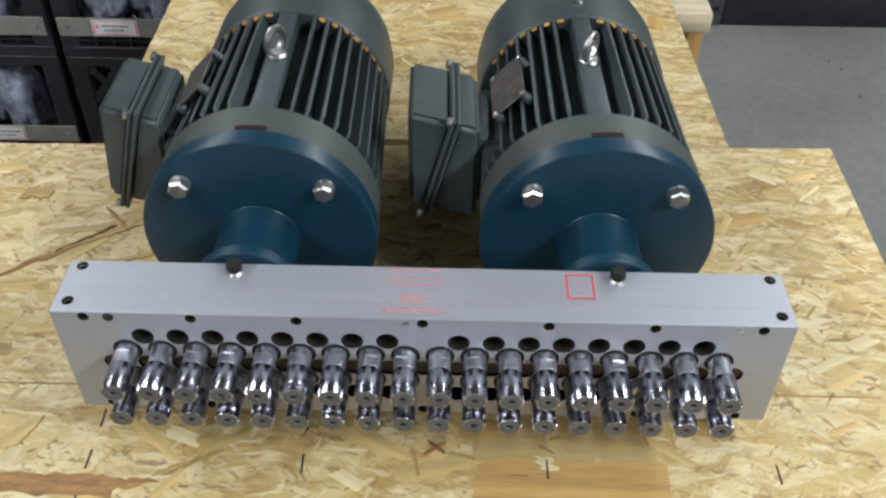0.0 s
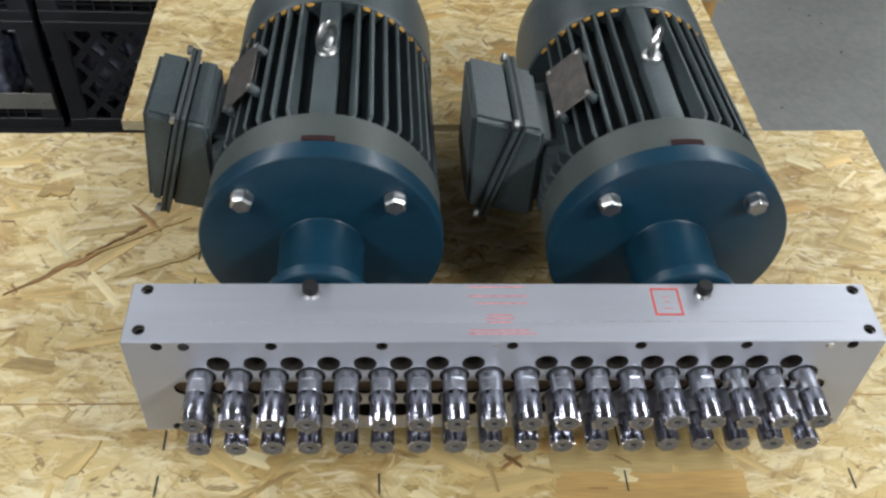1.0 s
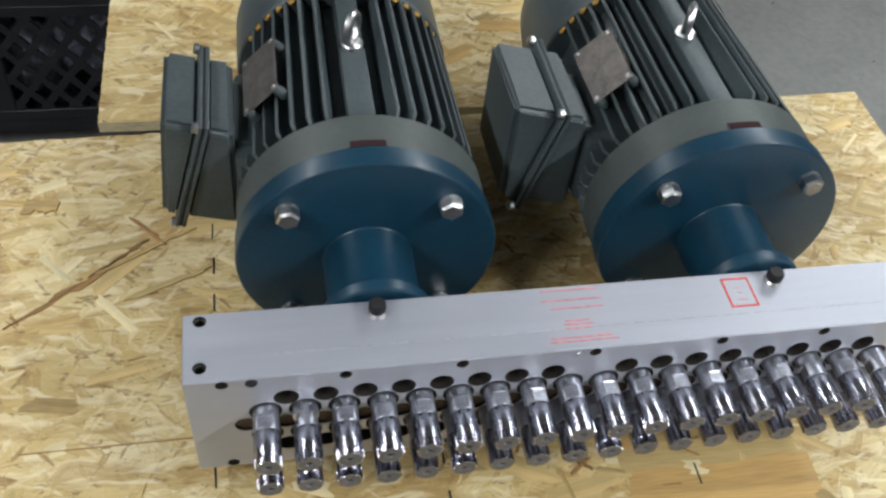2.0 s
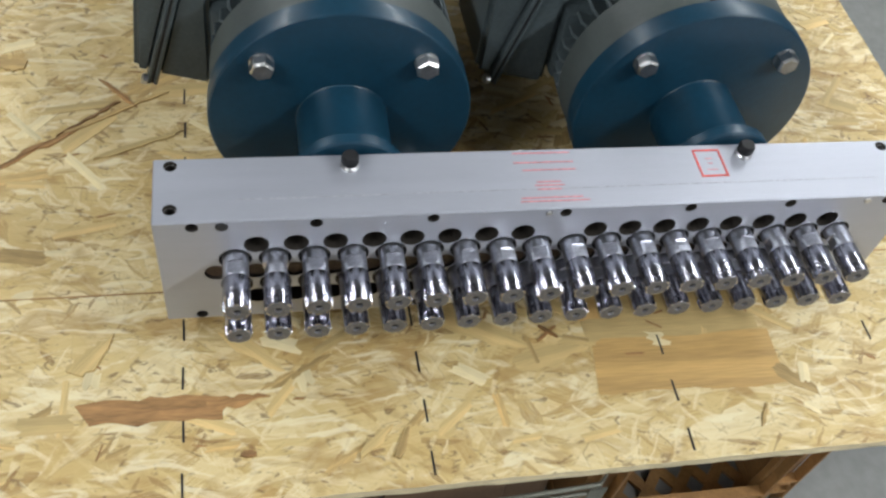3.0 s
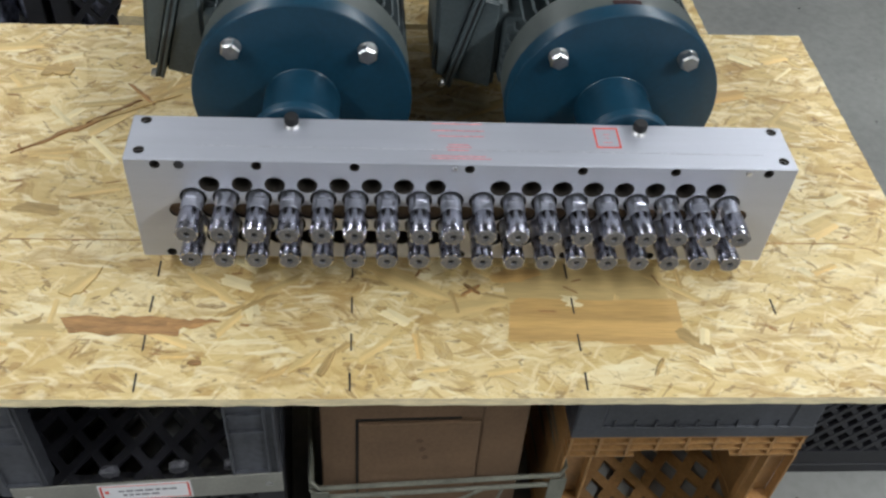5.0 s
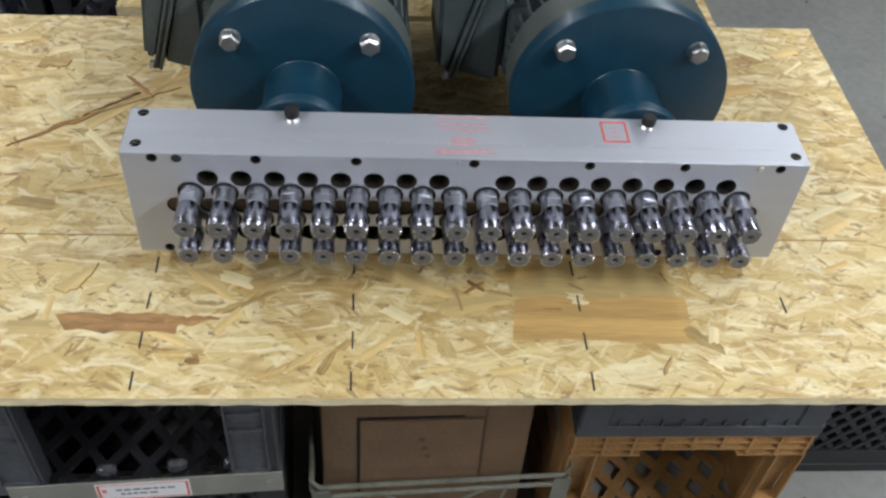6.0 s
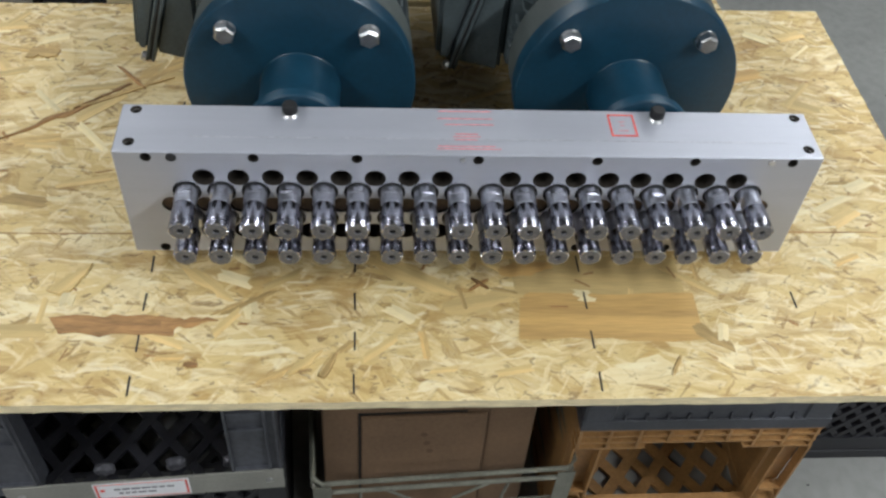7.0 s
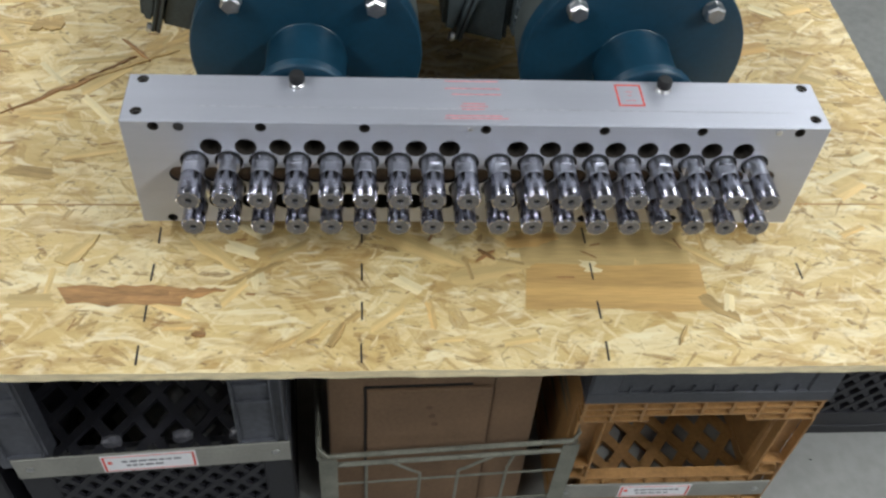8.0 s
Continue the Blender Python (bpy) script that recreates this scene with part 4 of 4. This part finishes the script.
def wire_basket(m, w, d, h):
    ob = thing("wire_basket", m, "grey welded wire basket holding a cardboard box", "basket")
    for z in (h, h - 0.022):
        bm = bmesh.new()
        tube(bm, [(-w / 2, 0.01, z), (-w / 2 + 0.01, 0, z), (w / 2 - 0.01, 0, z), (w / 2, 0.01, z), (w / 2, d - 0.01, z), (w / 2 - 0.01, d, z), (-w / 2 + 0.01, d, z), (-w / 2, d - 0.01, z), (-w / 2, 0.01, z)], 0.0034)
        part("rim", bm, WIRE, ob)
    for z in (0.004, 0.070, 0.142):
        bm = bmesh.new()
        tube(bm, [(-w / 2, d, z), (-w / 2, 0, z), (w / 2, 0, z), (w / 2, d, z), (-w / 2, d, z)], 0.002)
        part("wire", bm, WIRE, ob)
    for x, bend in ((-0.105, 0), (-0.037, -0.038), (0.012, 0.045), (0.075, 0.006)):
        bm = bmesh.new()
        tube(bm, [(x, d, h - 0.02), (x, d, 0.004), (x, 0, 0.004), (x, -0.001, h - 0.056), (x + bend * 0.25, -0.0012, h - 0.048), (x + bend, -0.001, h - 0.022)], 0.002)
        part("wire", bm, WIRE, ob)
    for sx in (-1, 1):
        bm = bmesh.new()
        x = sx * w / 2
        box(bm, (min(x, x - sx * 0.022), -0.0035, 0.0), (max(x, x - sx * 0.022), -0.0015, h - 0.006))
        part("corner_plate", bm, WIRE, ob, smooth=0)
    return ob


wire_basket(pose(0.003, -0.040, FLOOR, 0, 0, 3.0), 0.325, 0.30, 0.215)

carton = thing("cardboard_box", pose(-0.018, -0.012, FLOOR + 0.008, -4, 0, 1.5), "open brown cardboard box standing in a wire basket", "box")
bm = bmesh.new()
box(bm, (-0.13, 0, 0), (0.13, 0.20, 0.40), 0.002, 1)
part("carton_body", bm, CARD, carton, smooth=0)
bm = bmesh.new()
box(bm, (-0.083, -0.006, 0.01), (0.070, -0.0004, 0.276), 0.0015, 1)
part("front_flap", bm, CARD, carton, smooth=0)
# black strips paint the crease shadow round the flap; a darker line marks the fold
for lo, hi, mat in (((-0.0862, 0.0), (-0.0834, 0.280), RUBBER_AND_SHADE), ((-0.0862, 0.2765), (0.045, 0.2800), RUBBER_AND_SHADE), ((0.0715, 0.0), (0.0735, 0.39), CARD_DARK)):
    bm = bmesh.new()
    box(bm, (lo[0], -0.0009, lo[1]), (hi[0], 0.0004, hi[1]))
    part("fold_line", bm, mat, carton, smooth=0)
bm = bmesh.new()
for k, z in enumerate((0.205, 0.222, 0.240)):
    lathe(bm, (0.002 - 0.004 * k, -0.0064, z), "y", [(0, 0.0042), (0.0005, 0.0046)], 16)
part("worn_print", bm, CARD_DARK, carton, "worn dark print on the carton", smooth=0)


# ---- crates behind the table ----
def bag(m, sx, sy, sz, seed, mat=BAG):
    """A crumpled clear plastic bag of small parts."""
    bm = bmesh.new()
    bmesh.ops.create_icosphere(bm, subdivisions=4, radius=1)
    for v in bm.verts:
        q = v.co.copy()
        k = 1 + 0.22 * noise.noise(q * 2.1 + Vector((seed, 0, 0))) + 0.12 * abs(noise.noise(q * 5 + Vector((0, seed, 0))))
        v.co = Vector((math.copysign(abs(q.x) ** 0.7, q.x) * sx, math.copysign(abs(q.y) ** 0.7, q.y) * sy, math.copysign(abs(q.z) ** 0.7, q.z) * sz)) * k
    low = min(v.co.z for v in bm.verts)
    for v in bm.verts:
        v.co.z -= low
    ob = part("parts_bag", bm, mat, smooth=50)
    ob.matrix_basis = m
    return tagged(ob, "crumpled clear plastic bag of small parts in a crate", "bag", "bags in the crates")


for k, (x, y) in enumerate(((-0.398, -0.040), (-0.318, -0.035), (-0.252, -0.031))):
    bag(pose(x, y, FLOOR + 0.2390, 0, 0, 10 * k), 0.011, 0.006, 0.0070 + 0.0008 * k, 2.3 * k + 1, BAG_DULL)

RY = 1.03
dolly = thing("crate_dolly", pose(-0.73, RY, FLOOR), "low black dolly carrying stacked crates", "dolly")
bm = bmesh.new()
box(bm, (-0.36, 0, 0.045), (0.36, 0.31, 0.076), 0.004)
part("deck", bm, DARK_PLASTIC, dolly)
for x in (-0.31, 0.31):
    for y in (0.05, 0.26):
        bm = bmesh.new()
        lathe(bm, (x - 0.012, y, 0.0225), "x", [(0, 0.0215), (0.002, 0.0225), (0.022, 0.0225), (0.024, 0.0215)], 20)
        part("caster", bm, RUBBER_AND_SHADE, dolly)
for col, x in enumerate((-0.905, -0.556)):
    for row in range(3):
        z = FLOOR + 0.0765 + row * 0.2445
        if col == 1 and row == 0:
            crate("milk_crate", pose(x, RY, z), 0.335, 0.30, 0.2440, DARK_PLASTIC, "black lattice milk crate at the bottom of a stack", front="lattice")
        else:
            crate("milk_crate", pose(x, RY, z), 0.335, 0.30, 0.2440, DARK_PLASTIC, "black plastic milk crate in a stack behind the table", 0.050, 0.222)
            label_strip(pose(x, RY - 0.001, z + 0.066), 0.325, 0.038, (0.015 - 0.07 * row) if col == 0 else -0.055, 0.085, "grey metal strip with white card on a black crate")
        for k in range(4):
            bag(pose(x - 0.105 + 0.07 * k, RY + 0.085 + 0.05 * (k % 2), z + 0.0125, random.uniform(-6, 6), random.uniform(-6, 6), random.uniform(0, 180)), 0.040, 0.040, random.uniform(0.065, 0.085), 3.1 * k + 7 * row + col)


def beam(lo, hi, label):
    bm = bmesh.new()
    box(bm, lo, hi, 0.003)
    return tagged(part("timber", bm, PINE), label, "timber", "timbers under the board")


for y in (0.52, 0.83):
    far = 0.432 if y == 0.83 else 0.36
    beam((-0.38, y, TABLE - 0.0500), (far, y + 0.085, TABLE - 0.0157), "sawn pale pine bearer under the strand board")
    for x in (-0.36, far - 0.034):
        bm = bmesh.new()
        box(bm, (x, y + 0.003, FLOOR), (x + 0.025, y + 0.045, TABLE - 0.0502), 0.002)
        tagged(part("timber", bm, OAK), "orange-brown sawn timber leg under a bearer", "timber", "timbers under the board")

# low dark shelving along the back
shelf = thing("steel_shelving", pose(1.9, 1.78, FLOOR), "dark blue-grey steel shelving along the floor", "shelving")
bm = bmesh.new()
box(bm, (-1.159, 0.003, 0), (1.559, 0.497, 0.09), 0.003)
part("plinth", bm, DARK_PLASTIC, shelf)
for z in (0.5, 1.0, 1.5):
    bm = bmesh.new()
    box(bm, (-1.2, 0, z), (1.6, 0.5, z + 0.03), 0.003)
    part("shelf_board", bm, GREY_PLASTIC, shelf)
for x in (-1.2, 1.56):
    for y in (0, 0.46):
        bm = bmesh.new()
        box(bm, (x, y, 0.0), (x + 0.04, y + 0.04, 1.9), 0.002)
        upright = part("upright", bm, SCUFFED, shelf)
        if y == 0:
            # flat black discs paint the dark of bolt holes on the face
            for k in range(24):
                bm = bmesh.new()
                lathe(bm, (x + 0.02, -0.0006, 0.05 + 0.075 * k), "y", [(0, 0.0075), (0.001, 0.0075)], 14)
                part("bolt_hole", bm, RUBBER_AND_SHADE, upright)

# ---- ceiling lamps ----
TUBE = bpy.data.materials.new("lit_tube")
TUBE.use_nodes = True
TUBE.node_tree.nodes["Principled BSDF"].inputs["Emission Color"].default_value = (1, 0.97, 0.95, 1)
TUBE.node_tree.nodes["Principled BSDF"].inputs["Emission Strength"].default_value = 12
WHITE = material("white_enamel", (0.78, 0.78, 0.76), 0.4, vary=0.04, bump=0)
for lx, ly in LAMPS:
    lamp = thing("ceiling_lamp", pose(lx, ly, 3.1, 0, 0, 90), "white fluorescent batten with lit tubes on the ceiling", "lamp", "ceiling lamps")
    bm = bmesh.new()
    box(bm, (-0.62, -0.16, -0.06), (0.62, 0.16, -0.001), 0.004)
    part("tray", bm, WHITE, lamp)
    for sy in (-0.08, 0.08):
        bm = bmesh.new()
        lathe(bm, (-0.58, sy, -0.0745), "x", [(0, 0.013), (1.16, 0.013)], 12)
        part("tube", bm, TUBE, lamp)

# grit on the floor
bm = bmesh.new()
for k in range(26):
    r = random.uniform(0.0015, 0.0045)
    bmesh.ops.create_icosphere(bm, subdivisions=1, radius=r, matrix=Matrix.Translation((random.uniform(0.55, 1.6), random.uniform(-0.2, 1.8), FLOOR + r * 0.4)) @ Matrix.Diagonal((1, random.uniform(0.5, 1), 0.5, 1)))
tagged(part("floor_grit", bm, RUBBER_AND_SHADE), "scattered dark grit on the concrete floor", "grit", kind="stuff")
